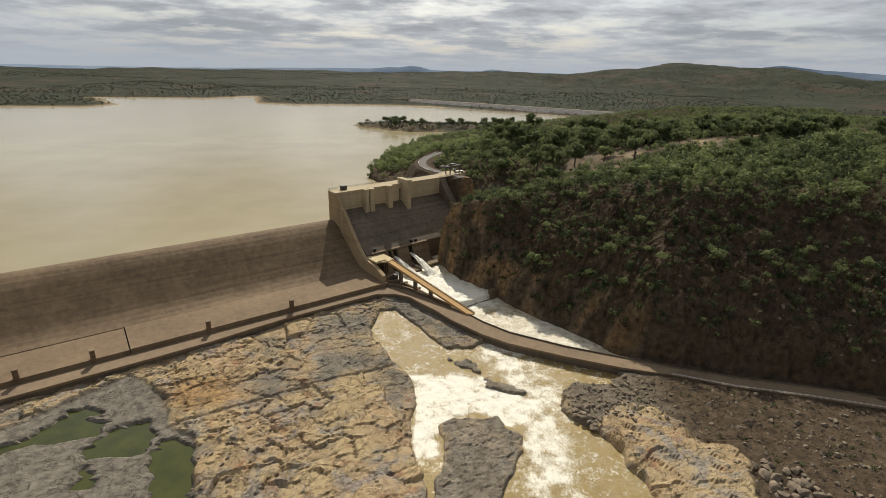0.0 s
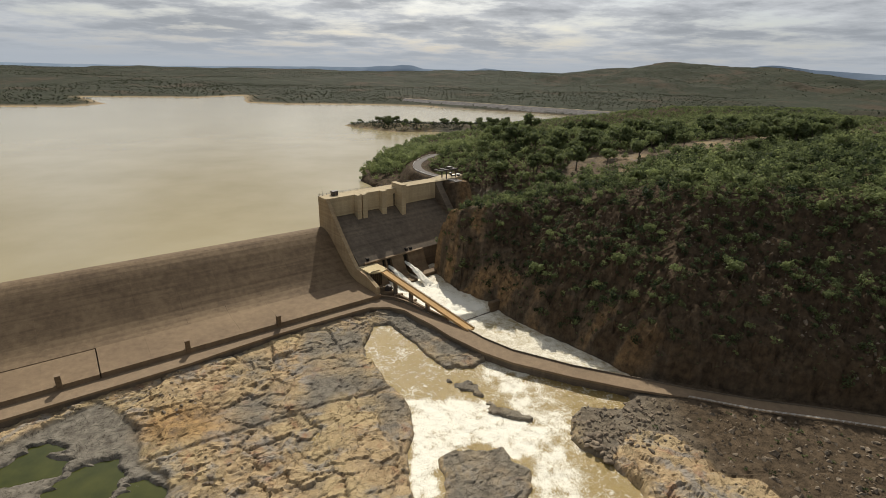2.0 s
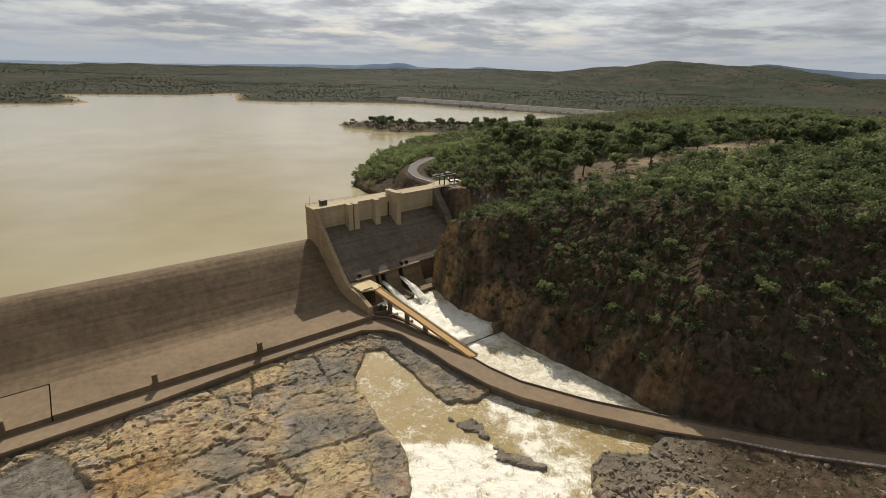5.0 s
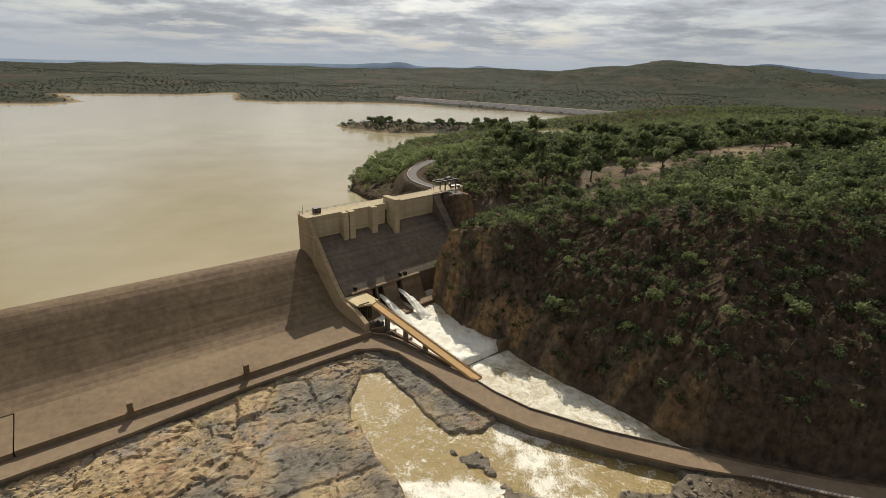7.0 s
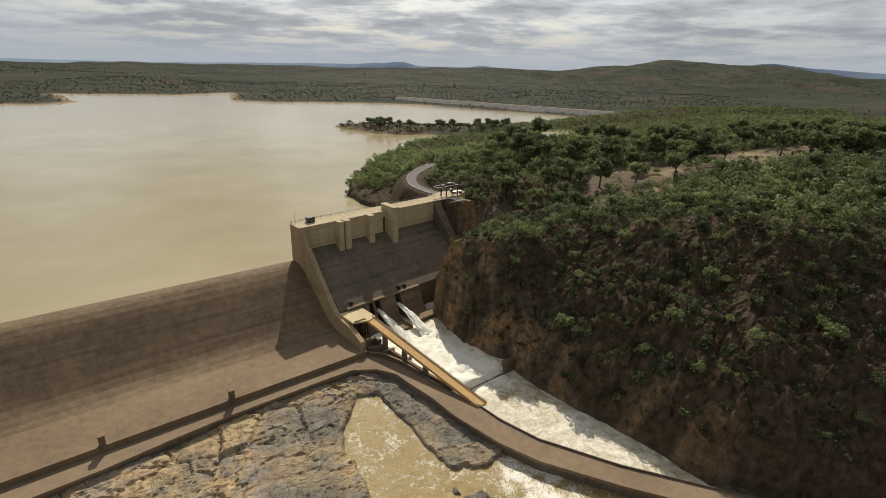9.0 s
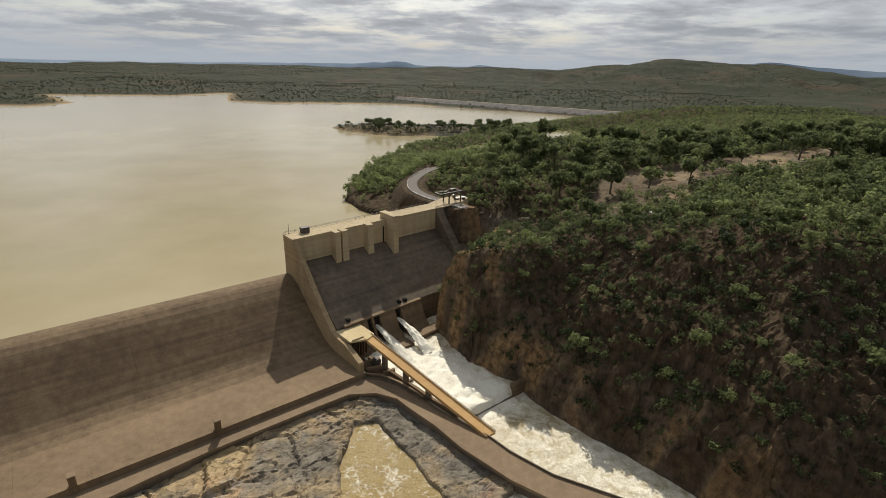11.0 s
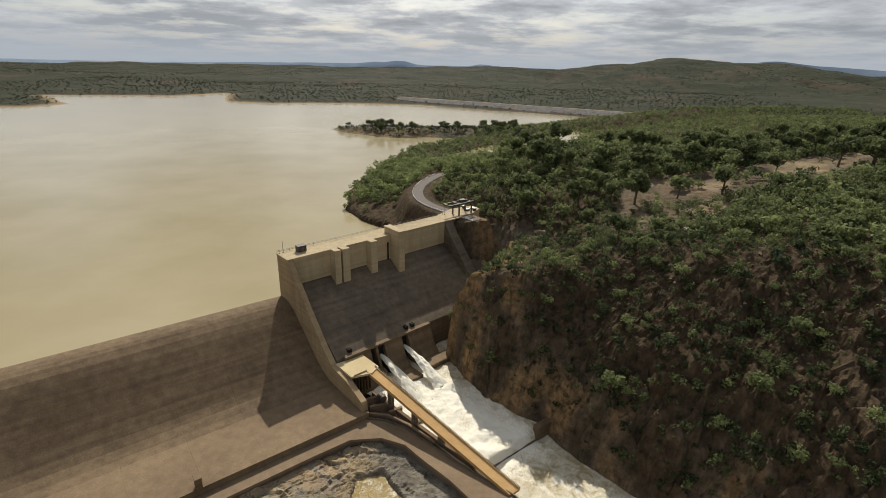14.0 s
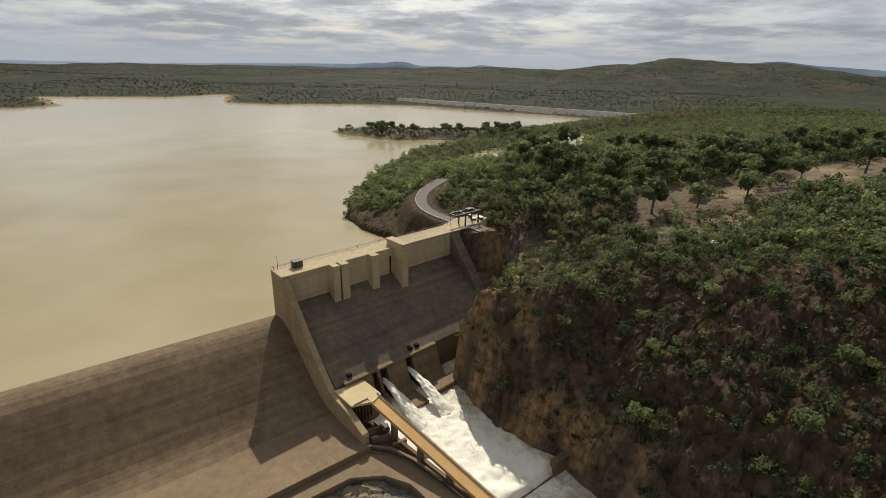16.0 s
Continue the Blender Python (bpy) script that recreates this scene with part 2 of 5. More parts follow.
M_LEAF = foliage("scrub_leaves", (0.034, 0.050, 0.022), (0.255, 0.29, 0.115))
M_FAR_LEAF = foliage("far_leaves", (0.034, 0.040, 0.024), (0.060, 0.066, 0.036))
m = Mat("bark", 0.95, 0.1)
m.color(m.mix(m.noise(3.0, 4), (0.05, 0.04, 0.03), (0.16, 0.13, 0.10)))
M_BARK = m.m
# aerial haze is painted here as a blue-grey base colour
m = Mat("haze_tinted_range", 1.0, 0.0)
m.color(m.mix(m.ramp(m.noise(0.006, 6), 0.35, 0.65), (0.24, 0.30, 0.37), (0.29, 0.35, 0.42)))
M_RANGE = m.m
m = Mat("rockfill", 0.95, 0.1)
m.color(m.mix(m.ramp(m.noise(0.12, 7, 0.75), 0.35, 0.65), (0.12, 0.11, 0.10), (0.26, 0.24, 0.215)))
M_FILL = m.m


# ---- mesh helpers ----
def mesh_np(name, verts, faces, material, smooth=False, layers=None):
    """A mesh from arrays: verts (n, 3), faces (m, 3 or 4); layers: float values a vertex, by name."""
    me = bpy.data.meshes.new(name)
    verts, faces = np.asarray(verts, np.float32), np.asarray(faces, np.int32)
    k = faces.shape[1]
    me.vertices.add(len(verts))
    me.vertices.foreach_set("co", verts.ravel())
    me.loops.add(faces.size)
    me.loops.foreach_set("vertex_index", faces.ravel())
    me.polygons.add(len(faces))
    me.polygons.foreach_set("loop_start", np.arange(0, faces.size, k, dtype=np.int32))
    me.polygons.foreach_set("use_smooth", np.full(len(faces), smooth))
    for key, v in (layers or {}).items():
        a = me.attributes.new(key, "FLOAT", "POINT")
        a.data.foreach_set("value", np.asarray(v, np.float32).ravel())
    me.update(calc_edges=True)
    me.validate()
    me.materials.append(material)
    return me


def part(name, bm, material, parent=None, label=""):
    """Links a bmesh as one mesh object under a thing or part."""
    me = bpy.data.meshes.new(name)
    bmesh.ops.recalc_face_normals(bm, faces=bm.faces)
    bm.to_mesh(me)
    bm.free()
    me.materials.append(material)
    ob = new(name, me)
    ob.parent = parent
    return tagged(ob, label)


def thing(name, m, label, category, group="", kind=""):
    ob = new(name)
    ob.empty_display_size = 0.5
    ob.matrix_world = m
    return tagged(ob, label, category, group, kind)


def box(x0, x1, y0, y1, z0, z1, bevel=0.0, bm=None):
    bm = bm or bmesh.new()
    vs = bmesh.ops.create_cube(bm, size=1)["verts"]
    bmesh.ops.transform(bm, matrix=Matrix.Translation(((x0 + x1) / 2, (y0 + y1) / 2, (z0 + z1) / 2)) @ Matrix.Diagonal((x1 - x0, y1 - y0, z1 - z0, 1)), verts=vs)
    if bevel:
        bmesh.ops.bevel(bm, geom=list({e for v in vs for e in v.link_edges}), offset=bevel, segments=1, affect="EDGES")
    return bm


def prism(outline, lo, hi, axis="x", bm=None):
    """A solid: an outline of (p, z) swept along x, or of (x, y) swept along z."""
    bm = bm or bmesh.new()
    ring = []
    for w in (lo, hi):
        ring.append([bm.verts.new((w, p, q) if axis == "x" else (p, q, w)) for p, q in outline])
    n = len(outline)
    bm.faces.new(ring[0]), bm.faces.new(ring[1][::-1])
    for i in range(n):
        bm.faces.new((ring[0][i], ring[1][i], ring[1][(i + 1) % n], ring[0][(i + 1) % n]))
    return bm


def ribbon(left, right, lift, depth, bm=None):
    """A solid strip between two edges of (x, y, z) points, depth thick."""
    bm = bm or bmesh.new()
    rows = []
    for a, b in zip(left, right):
        rows.append([bm.verts.new((a[0], a[1], a[2] + lift)), bm.verts.new((b[0], b[1], b[2] + lift)),
                     bm.verts.new((b[0], b[1], b[2] - depth)), bm.verts.new((a[0], a[1], a[2] - depth))])
    for r, s in zip(rows, rows[1:]):
        for i in range(4):
            bm.faces.new((r[i], r[(i + 1) % 4], s[(i + 1) % 4], s[i]))
    bm.faces.new(rows[0]), bm.faces.new(rows[-1][::-1])
    return bm


def beam(a, b, w, h, bm=None):
    bm = bm or bmesh.new()
    a, b = Vector(a), Vector(b)
    q = (b - a).to_track_quat("X", "Z").to_matrix().to_4x4()
    vs = bmesh.ops.create_cube(bm, size=1)["verts"]
    bmesh.ops.transform(bm, matrix=Matrix.Translation((a + b) / 2) @ q @ Matrix.Diagonal(((b - a).length, w, h, 1)), verts=vs)
    return bm


# ---- noise in the plane ----
def hash2(ix, iy, seed):
    h = (ix.astype(np.int64) * 374761393 + iy.astype(np.int64) * 668265263 + seed * 974634779) & 0xFFFFFFFF
    h = ((h ^ (h >> 13)) * 1274126177) & 0xFFFFFFFF
    return ((h ^ (h >> 16)) & 0xFFFFFF) / float(0xFFFFFF)


def vnoise(x, y, seed=0):
    ix, iy = np.floor(x), np.floor(y)
    fx, fy = x - ix, y - iy
    fx, fy = fx * fx * (3 - 2 * fx), fy * fy * (3 - 2 * fy)
    a, b = hash2(ix, iy, seed), hash2(ix + 1, iy, seed)
    c, d = hash2(ix, iy + 1, seed), hash2(ix + 1, iy + 1, seed)
    return (a * (1 - fx) + b * fx) * (1 - fy) + (c * (1 - fx) + d * fx) * fy


def fbm(x, y, octaves=5, seed=0, gain=0.5):
    s, amp, tot = 0.0, 1.0, 0.0
    for k in range(octaves):
        s = s + amp * vnoise(x * 2 ** k + 17.3 * k, y * 2 ** k - 9.1 * k, seed + k)
        tot += amp
        amp *= gain
    return s / tot - 0.5


def cells(x, y, seed=0):
    """Jittered cells: distance to the border between the two nearest, and the nearest cell's own value."""
    ix, iy = np.floor(x), np.floor(y)
    d1 = np.full(x.shape, 9.0)
    d2 = np.full(x.shape, 9.0)
    own = np.zeros(x.shape)
    for dx in (-1, 0, 1):
        for dy in (-1, 0, 1):
            cx, cy = ix + dx, iy + dy
            d = np.hypot(cx + hash2(cx, cy, seed) - x, cy + hash2(cx, cy, seed + 7) - y)
            near = d < d1
            d2 = np.where(near, d1, np.minimum(d2, d))
            own = np.where(near, hash2(cx, cy, seed + 13), own)
            d1 = np.where(near, d, d1)
    return d2 - d1, own


def facets(x, y, seed):
    """Jittered cells, each a tilted plate: its height within the cell, and the distance to its border."""
    ix, iy = np.floor(x), np.floor(y)
    d1, d2, tilt = np.full(x.shape, 9.0), np.full(x.shape, 9.0), np.zeros(x.shape)
    for dx in (-1, 0, 1):
        for dy in (-1, 0, 1):
            cx, cy = ix + dx, iy + dy
            ox, oy = x - cx - hash2(cx, cy, seed), y - cy - hash2(cx, cy, seed + 7)
            d = np.hypot(ox, oy)
            near = d < d1
            d2 = np.where(near, d1, np.minimum(d2, d))
            lean = ox * (hash2(cx, cy, seed + 3) - 0.5) + oy * (hash2(cx, cy, seed + 5) - 0.5) + 0.6 * (hash2(cx, cy, seed + 13) - 0.5)
            tilt = np.where(near, lean, tilt)
            d1 = np.where(near, d, d1)
    return tilt, d2 - d1


def smooth(v, lo, hi):
    t = np.clip((v - lo) / (hi - lo), 0, 1)
    return t * t * (3 - 2 * t)


def away(x, y, line):
    """Distance to a polyline."""
    best = np.full(np.shape(x), 1e9)
    for (ax, ay), (bx, by) in zip(line, line[1:]):
        vx, vy = bx - ax, by - ay
        t = np.clip(((x - ax) * vx + (y - ay) * vy) / (vx * vx + vy * vy), 0, 1)
        best = np.minimum(best, np.hypot(x - ax - t * vx, y - ay - t * vy))
    return best


def inside(x, y, poly):
    hit = np.zeros(np.shape(x), bool)
    for (ax, ay), (bx, by) in zip(poly, poly[1:] + poly[:1]):
        if ay != by:
            hit ^= ((ay > y) != (by > y)) & (x < (bx - ax) * (y - ay) / (by - ay) + ax)
    return hit


def signed(x, y, poly):
    """Distance into a polygon, negative outside."""
    d = away(x, y, poly + poly[:1])
    return np.where(inside(x, y, poly), d, -d)


# ---- plan ----
LAKE_Z, RIVER_Z = -0.6, -33.0
AX, AY, A_TURN = -80.8, 335.5, 42.5      # abutment: its corner above the spillway, its axis
OX, OY, O_TURN = -82.0, 337.0, 38.3      # spillway: end of its crest, its axis
CLIFF = [(20, 402), (14, 384), (7, 364), (-1, 346), (-8.5, 334.5), (-4.2, 328), (3, 313), (10.5, 301.5), (19, 296), (30, 290.5), (40.5, 274.5), (52.5, 262), (64, 251.5), (76, 239.5), (86, 226.8), (94, 219.3), (111, 213.6), (135, 208.4), (158, 204.2), (194.5, 196), (291, 160), (504.4, 87.3), (873, -97)]
HEAD = [(-2.6, 392.9), (-23.7, 412.1), (-44.7, 436.2), (-66.2, 457.5), (-84.1, 483.8), (-89.9, 533.3), (-84.4, 611.9), (-56.4, 772.3), (20.7, 876), (85.7, 994.9), (179.8, 1085.9), (321.3, 1142.3), (720, 1278), (1440, 1350), (2700, 1350)]
HILL = CLIFF + [(3000, -600)] + HEAD[::-1]
ISLE = [(-189.2, 945.3), (-163.1, 909.7), (-132.4, 889.8), (-87.4, 863.6), (-30, 880.2), (45.5, 878.7), (114.3, 902.9), (144.8, 979.9), (108.4, 1044.1), (35.8, 984.6), (-73.1, 970.3), (-140.6, 964)]
FAR_SHORE = [(-4800, 400), (-2600, 720), (-1500, 944), (-887.4, 1145.5), (-825.9, 1152.2), (-820.3, 1265.6), (-883.8, 1314.1), (-1020, 1468), (-881, 1509.6), (-760.9, 1545.3), (-676, 1716), (-647.1, 1635.5), (-559.8, 1416.2), (-406.8, 1402.3), (-275.9, 1449.6), (-75, 1455), (84, 1390), (245, 1316), (362, 1210), (511, 1160), (800, 1168), (1700, 1248), (4800, 1360)]
FAR = FAR_SHORE + [(4800, 4950), (-4800, 4950)]
HILL_ROAD = [(8.6, 400.2), (-3, 412.5), (-14.6, 424.5), (-24, 440), (-28, 460), (-26.5, 482), (-19, 508), (-10, 526)]
CLEARING = [(74.8, 378), (84, 410), (99.7, 437.9), (123.1, 454), (160.5, 446), (204.8, 461.3), (282.7, 482.4), (300, 470), (206.3, 392), (182.1, 404.8), (148.6, 376.7), (126.9, 364), (117, 351), (104, 351), (98, 366), (84.3, 362.8)]
ROAD_FAR = [(-39.2, 290.6), (-32.1, 289.6), (-24.6, 286.4), (-17, 279.9), (-6.4, 270.5), (5.1, 261.6), (13.6, 255.4), (20.5, 247.9), (33.9, 237.4), (60.8, 225.2), (85.6, 217.3), (108.2, 209.9), (133.7, 203.5), (156.7, 199.4), (179, 194.9), (195.6, 190.5), (291, 155.2), (407.4, 114.5)]
ROAD_NEAR = [(-43.3, 278.7), (-32, 280.1), (-23, 276.8), (-16.3, 269.8), (-6.7, 260.8), (2.9, 249.4), (10.6, 242.7), (18.9, 235.2), (32.6, 226.5), (59, 216.2), (83.9, 208.3), (105.5, 203.7), (131, 196), (153.1, 192.2), (174.3, 187.7), (191, 183.9), (286.1, 148.4), (401.6, 107.7)]
WATER = [(-39.2, 265.6), (-30.2, 268.5), (-22.5, 258.4), (-13.5, 245.9), (-5.3, 234.5), (0.9, 226.5), (12.5, 228.9), (18.5, 233.8), (22.3, 242), (33.2, 238), (59.9, 225), (84, 217), (83, 205), (76.2, 198.7), (60.9, 199), (55, 195.3), (51, 181.3), (54, 176.8), (62.9, 168.1), (68.9, 158.5), (69.5, 150.6), (75.3, 136.6), (72, 60), (60, -200), (80, -873),
         (0, -873), (5, -200), (-2, 60), (-4.2, 132.4), (-5.5, 140.1), (-8.1, 149.1), (-10.7, 154.7), (-12.2, 168.7), (-10.9, 181.3), (-12.8, 193.1), (-17.2, 203.8), (-25.6, 211.3), (-30.3, 221.7), (-37.8, 232.2), (-41.2, 243.9)]
HOLLOWS = [[(-163, 146), (-155.2, 152.7), (-153, 162.4), (-147.1, 171.4), (-135.7, 168.6), (-141.1, 163.1), (-131.3, 163.7), (-128.2, 155.8), (-135.9, 152.9), (-150.8, 150), (-159, 140)],
           [(-129.4, 146.8), (-125.8, 162.3), (-118.1, 164.4), (-107, 157), (-108.2, 148), (-117.1, 144.2), (-124.5, 143)],
           [(-106.1, 148.1), (-103, 155.7), (-92.3, 151.8), (-85.2, 141.1), (-78, 120), (-90, 118), (-102, 140.2)],
           [(-124.1, 131.5), (-125.6, 138.9), (-118.2, 135.5), (-115.8, 130.8)]]
GREY = [(-73.2, 253.3), (-62.5, 262.5), (-46.3, 258), (-41.5, 236.5), (-42.3, 225), (-26, 210.6), (-38.5, 204), (-55, 186.5), (-79.9, 180.2), (-84.9, 192.9), (-70.1, 202.9), (-63.6, 218.2), (-72.5, 234.3)]
GREY_EDGE = [(-25.1, 203.5), (-17, 201.7), (-12, 189.2), (-11.1, 177.6), (-12.6, 168.7), (-18.9, 173.5), (-23.1, 188.5), (-34.8, 198.3)]
JOINT = [(-106.5, 160), (-88.2, 171.6), (-69.2, 184.5), (-47.3, 195.9), (-24.3, 208)]
# white reach of the river: froth, with sun glitter painted in as white
FOAM_GLINT = [(-16.7, 203.8), (1.4, 205), (17.2, 202.4), (29.4, 192.9), (43.8, 188.5), (36, 173.2), (27.2, 170.4), (20.7, 176.5), (4.4, 174.5), (-0.9, 164.5), (1.5, 152.5), (-8.9, 151), (-11.7, 165.4), (-10.9, 181.3)]
ISLAND = [(-0.6, 170.1), (4.4, 173.8), (16, 174.5), (23.1, 176), (27.1, 169.3), (33.3, 164.8), (31.7, 155.6), (26.7, 144.3), (21.8, 133.8), (18, 118), (1, 118), (-2.1, 140.2), (1.6, 148.3), (1.3, 156.8), (-1.1, 164.4)]
TONGUE = [(2.5, 217.1), (12.1, 212.8), (19.9, 203.9), (22.1, 197.4), (29.5, 193.7), (37.5, 193.4)]
BY_ROAD = [(-31.5, 281), (-10.6, 279), (5, 262), (17.5, 243), (18, 232.5), (12.4, 228.2), (0.9, 225.8), (-5.3, 233.8), (-13.5, 245.2), (-22.5, 257.7), (-28.5, 267.9)]
SLAB = [(62.4, 167.7), (68.2, 176.6), (76.2, 183.7), (87.3, 181.4), (97.2, 171.4), (95.8, 163.2), (109, 159.4), (112.6, 152.4), (108.4, 143), (104, 128), (84, 118), (75.5, 130), (70.7, 141), (68.4, 148.7), (66.9, 157), (61.7, 161.3)]
LOW = [(-157.1, 172.5), (-140.8, 193.7), (-128.2, 185.5), (-116.1, 179.5), (-110.6, 170.6), (-106.8, 162.9), (-92.8, 155.1), (-87.1, 146.7), (-84.5, 138.8), (-78.1, 127.9), (-72, 97), (-252, 39), (-252, 126), (-168.2, 155.4), (-162, 164)]


def smin(a, b, k):
    h = np.clip(0.5 + 0.5 * (b - a) / k, 0, 1)
    return b * (1 - h) + a * h - k * h * (1 - h)


def ground_at(x, y, fine=True):
    """Height of the ground, and how much tan stone, red stone, soil and scrub lies there."""
    x, y = np.asarray(x, float), np.asarray(y, float)
    wx, wy = x + 9 * fbm(x / 26, y / 26, 4, 3), y + 9 * fbm(x / 26, y / 26, 4, 9)
    # river bed: tilted plates of three sizes, opened along some of their joints
    qx, qy = x + 6 * fbm(x / 8, y / 8, 4, 13), y + 6 * fbm(x / 8, y / 8, 4, 14)
    kx, ky = x + 3 * fbm(x / 6, y / 6, 3, 15), y + 3 * fbm(x / 6, y / 6, 3, 16)
    big, big_edge = facets((wx * 0.9 + wy * 0.35) / 21, (wy * 0.9 - wx * 0.35) / 14, 5)
    mid, mid_edge = facets((qx * 0.85 + 0.5 * qy) / 7.0, (qy * 0.85 - 0.5 * qx) / 4.6, 21)
    small, small_edge = facets((kx * 0.6 - 0.8 * ky) / 3.0, (ky * 0.6 + 0.8 * kx) / 2.3, 23)
    worn = smooth(fbm(x / 22, y / 22, 3, 77), -0.12, 0.12)
    rock = -35.9 + 2.0 * fbm(x / 38, y / 38, 4, 1) + 1.9 * big + (1.0 + 1.5 * worn) * mid + (0.3 + 0.6 * worn) * small + 0.25 * fbm(x / 3, y / 3, 3, 31)
    rock -= 1.3 * (1 - smooth(big_edge, 0.0, 0.05)) * smooth(fbm(x / 19, y / 19, 2, 78), 0.0, 0.12) + 0.6 * (1 - smooth(mid_edge, 0, 0.09)) * smooth(fbm(x / 10, y / 10, 2, 79), -0.05, 0.1) + 0.25 * (1 - smooth(small_edge, 0, 0.12)) * worn
    rock -= 1.0 * smooth(-away(x + 1.2 * fbm(x / 5, y / 5, 3, 17), y + 1.2 * fbm(x / 5, y / 5, 3, 18), JOINT), -1.3, -0.3)
    grey_in = np.maximum(smooth(signed(wx, wy, GREY), -5, 3), smooth(signed(kx, ky, GREY_EDGE), -3, 2))
    rock = rock - 0.7 * grey_in * (mid + small)
    low = smooth(signed(kx, ky, LOW), -0.8, 1.6)
    earth = smooth(x, 48, 60) * smooth(-signed(kx, ky, SLAB), 0, 2)
    rock = rock * (1 - 0.75 * earth) + 0.75 * earth * (-35.9 + 2.0 * fbm(x / 16, y / 16, 5, 1))
    hollow = np.zeros(np.shape(x))
    for pond in HOLLOWS:
        hollow = np.maximum(hollow, smooth(signed(x + 12 * fbm(x / 11, y / 5, 4, 57), y + 6 * fbm(x / 11, y / 5, 4, 58), pond), -1.2, 1.2))
    rock = rock * (1 - low) + (-37.35 + 0.9 * fbm(x / 22, y / 9, 5, 55) + 0.35 * mid + 0.25 * small - 2.6 * hollow) * low
    wet = smooth(signed(kx, ky, WATER), -0.5, 2.2)
    z = rock * (1 - wet) + -41.5 * wet
    isl = np.maximum(smooth(signed(kx, ky, ISLAND), -1.5, 1.5), smooth(signed(kx, ky, BY_ROAD), -1.5, 1.5))
    isl_z = -36.6 + 0.9 * fbm(x / 8, y / 8, 4, 61) + 0.8 * mid + 0.7 * small - 0.35 * (1 - smooth(mid_edge, 0, 0.1))
    z = z * (1 - isl) + isl_z * isl
    tongue = smooth(-(away(kx, ky, TONGUE) - 2.4 - 7 * fbm(x / 6, y / 6, 3, 62)), -1.0, 1.0)
    z = np.maximum(z, -42 + tongue * (5.0 + 1.2 * mid))
    # right bank
    bank = smooth(x, 62, 112) * smooth(y, 60, 150) * (1 - wet)
    z = z + bank * 2.6
    slab = smooth(signed(kx, ky, SLAB), -1.2, 1.6)
    z = z + slab * (1.7 + 0.6 * mid)
    # the pool below the outlets
    up = smooth(away(x, y, [(-60, 328), (-7, 311), (20, 276), (40, 254), (72, 232)]), 26, 18) * smooth((x + 39) * 0.66 + (y - 291.5) * 0.75, -3, 3)
    z = z * (1 - up) + -43 * up
    z = z * 0.868
    # banks far behind
    z = z + 40 * smooth(-y + 0.2 * x, 250, 700) * smooth(np.abs(x - 30), 60, 260)
    # the reservoir's bed upstream of the dam
    s = (x - OX) * 0.787 + (y - OY) * 0.617
    n = (x - OX) * 0.617 - (y - OY) * 0.787
    lake = smooth(-n, 2.5, 5.0)
    z = z * (1 - lake) + -16 * lake
    # left abutment
    left = smooth(-s, 430, 520)
    z = z * (1 - left) + left * (24 + 10 * fbm(x / 60, y / 60, 4, 3))
    # hill
    hin = inside(wx * 0.35 + x * 0.65, wy * 0.35 + y * 0.65, HILL)
    jx, jy = x + 5 * fbm(x / 17, y / 17, 4, 41) + 3.2 * fbm(x / 4.5, y / 4.5, 3, 45), y + 5 * fbm(x / 17, y / 17, 4, 43) + 3.2 * fbm(x / 4.5, y / 4.5, 3, 46)
    dr, dl = away(jx, jy, CLIFF), away(jx, jy, HEAD)
    hr = -32.5 + np.interp(dr, [0, 2.5, 6, 9, 14, 20, 28, 36, 45, 60, 80, 97, 140], [0, 8, 14, 19, 25, 32, 41, 45, 49.5, 61, 77, 84.5, 86])
    cut = smooth(x, 84, 98)
    hr = hr * (1 - cut) + cut * (-32.5 + np.interp(dr, [0, 2, 4, 6, 14, 20, 28, 36, 45, 60, 80, 97, 140], [0, 13, 15, 20, 28, 33, 41, 45, 49.5, 61, 77, 84.5, 86]))
    wall = smooth(y, 306, 336) * (1 - smooth(x, 22, 62)) * (1 - smooth(y, 392, 415))
    hr = hr * (1 - wall) + wall * (-32.5 + np.interp(dr, [0, 2, 5, 10, 20, 45, 90], [0, 18, 33, 47, 56, 64, 79]))
    crag, cval = cells(jx / 7.5, jy / 7.5, 91)
    steep = smooth(dr, 0, 3) * (1 - smooth(dr, 60, 95))
    block, block_edge = facets(jx / 6.5, jy / 6.5, 93)
    chip, chip_edge = facets(jx / 2.8, jy / 2.8, 95)
    hr = hr + steep * (3.0 * (cval - 0.5) + 4.0 * fbm(x / 11, y / 11, 5, 47, 0.6) + 3.4 * block + 1.5 * chip - 1.2 * (1 - smooth(block_edge, 0, 0.12)))
    hl = -2.0 + np.interp(dl, [0, 3, 10, 30, 60, 110, 170], [0, 4.5, 7, 12.5, 21, 34, 46]) * (1 - 0.5 * smooth(y, 520, 700))
    top = smin(hr, hl, 9) + 3.5 * fbm(x / 45, y / 45, 4, 51) * smooth(np.minimum(dr, dl), 5, 40)
    top = top + np.clip(x - 170, 0, 330) * 0.085 * smooth(dr, 60, 130) - 24 * smooth(y, 480, 760) * smooth(dl, 20, 120)
    bench = smooth(away(x, y, HILL_ROAD), 17, 6.5)
    top = top * (1 - bench) + 19.8 * bench
    hillw = smooth(signed(x, y, HILL), -0.6, 0.8)
    z = np.where(hin | (hillw > 0), np.maximum(z, z * (1 - hillw) + top * hillw), z)
    # island and far land
    di = signed(x + 14 * fbm(x / 50, y / 50, 3, 5), y + 14 * fbm(x / 50, y / 50, 3, 6), ISLE)
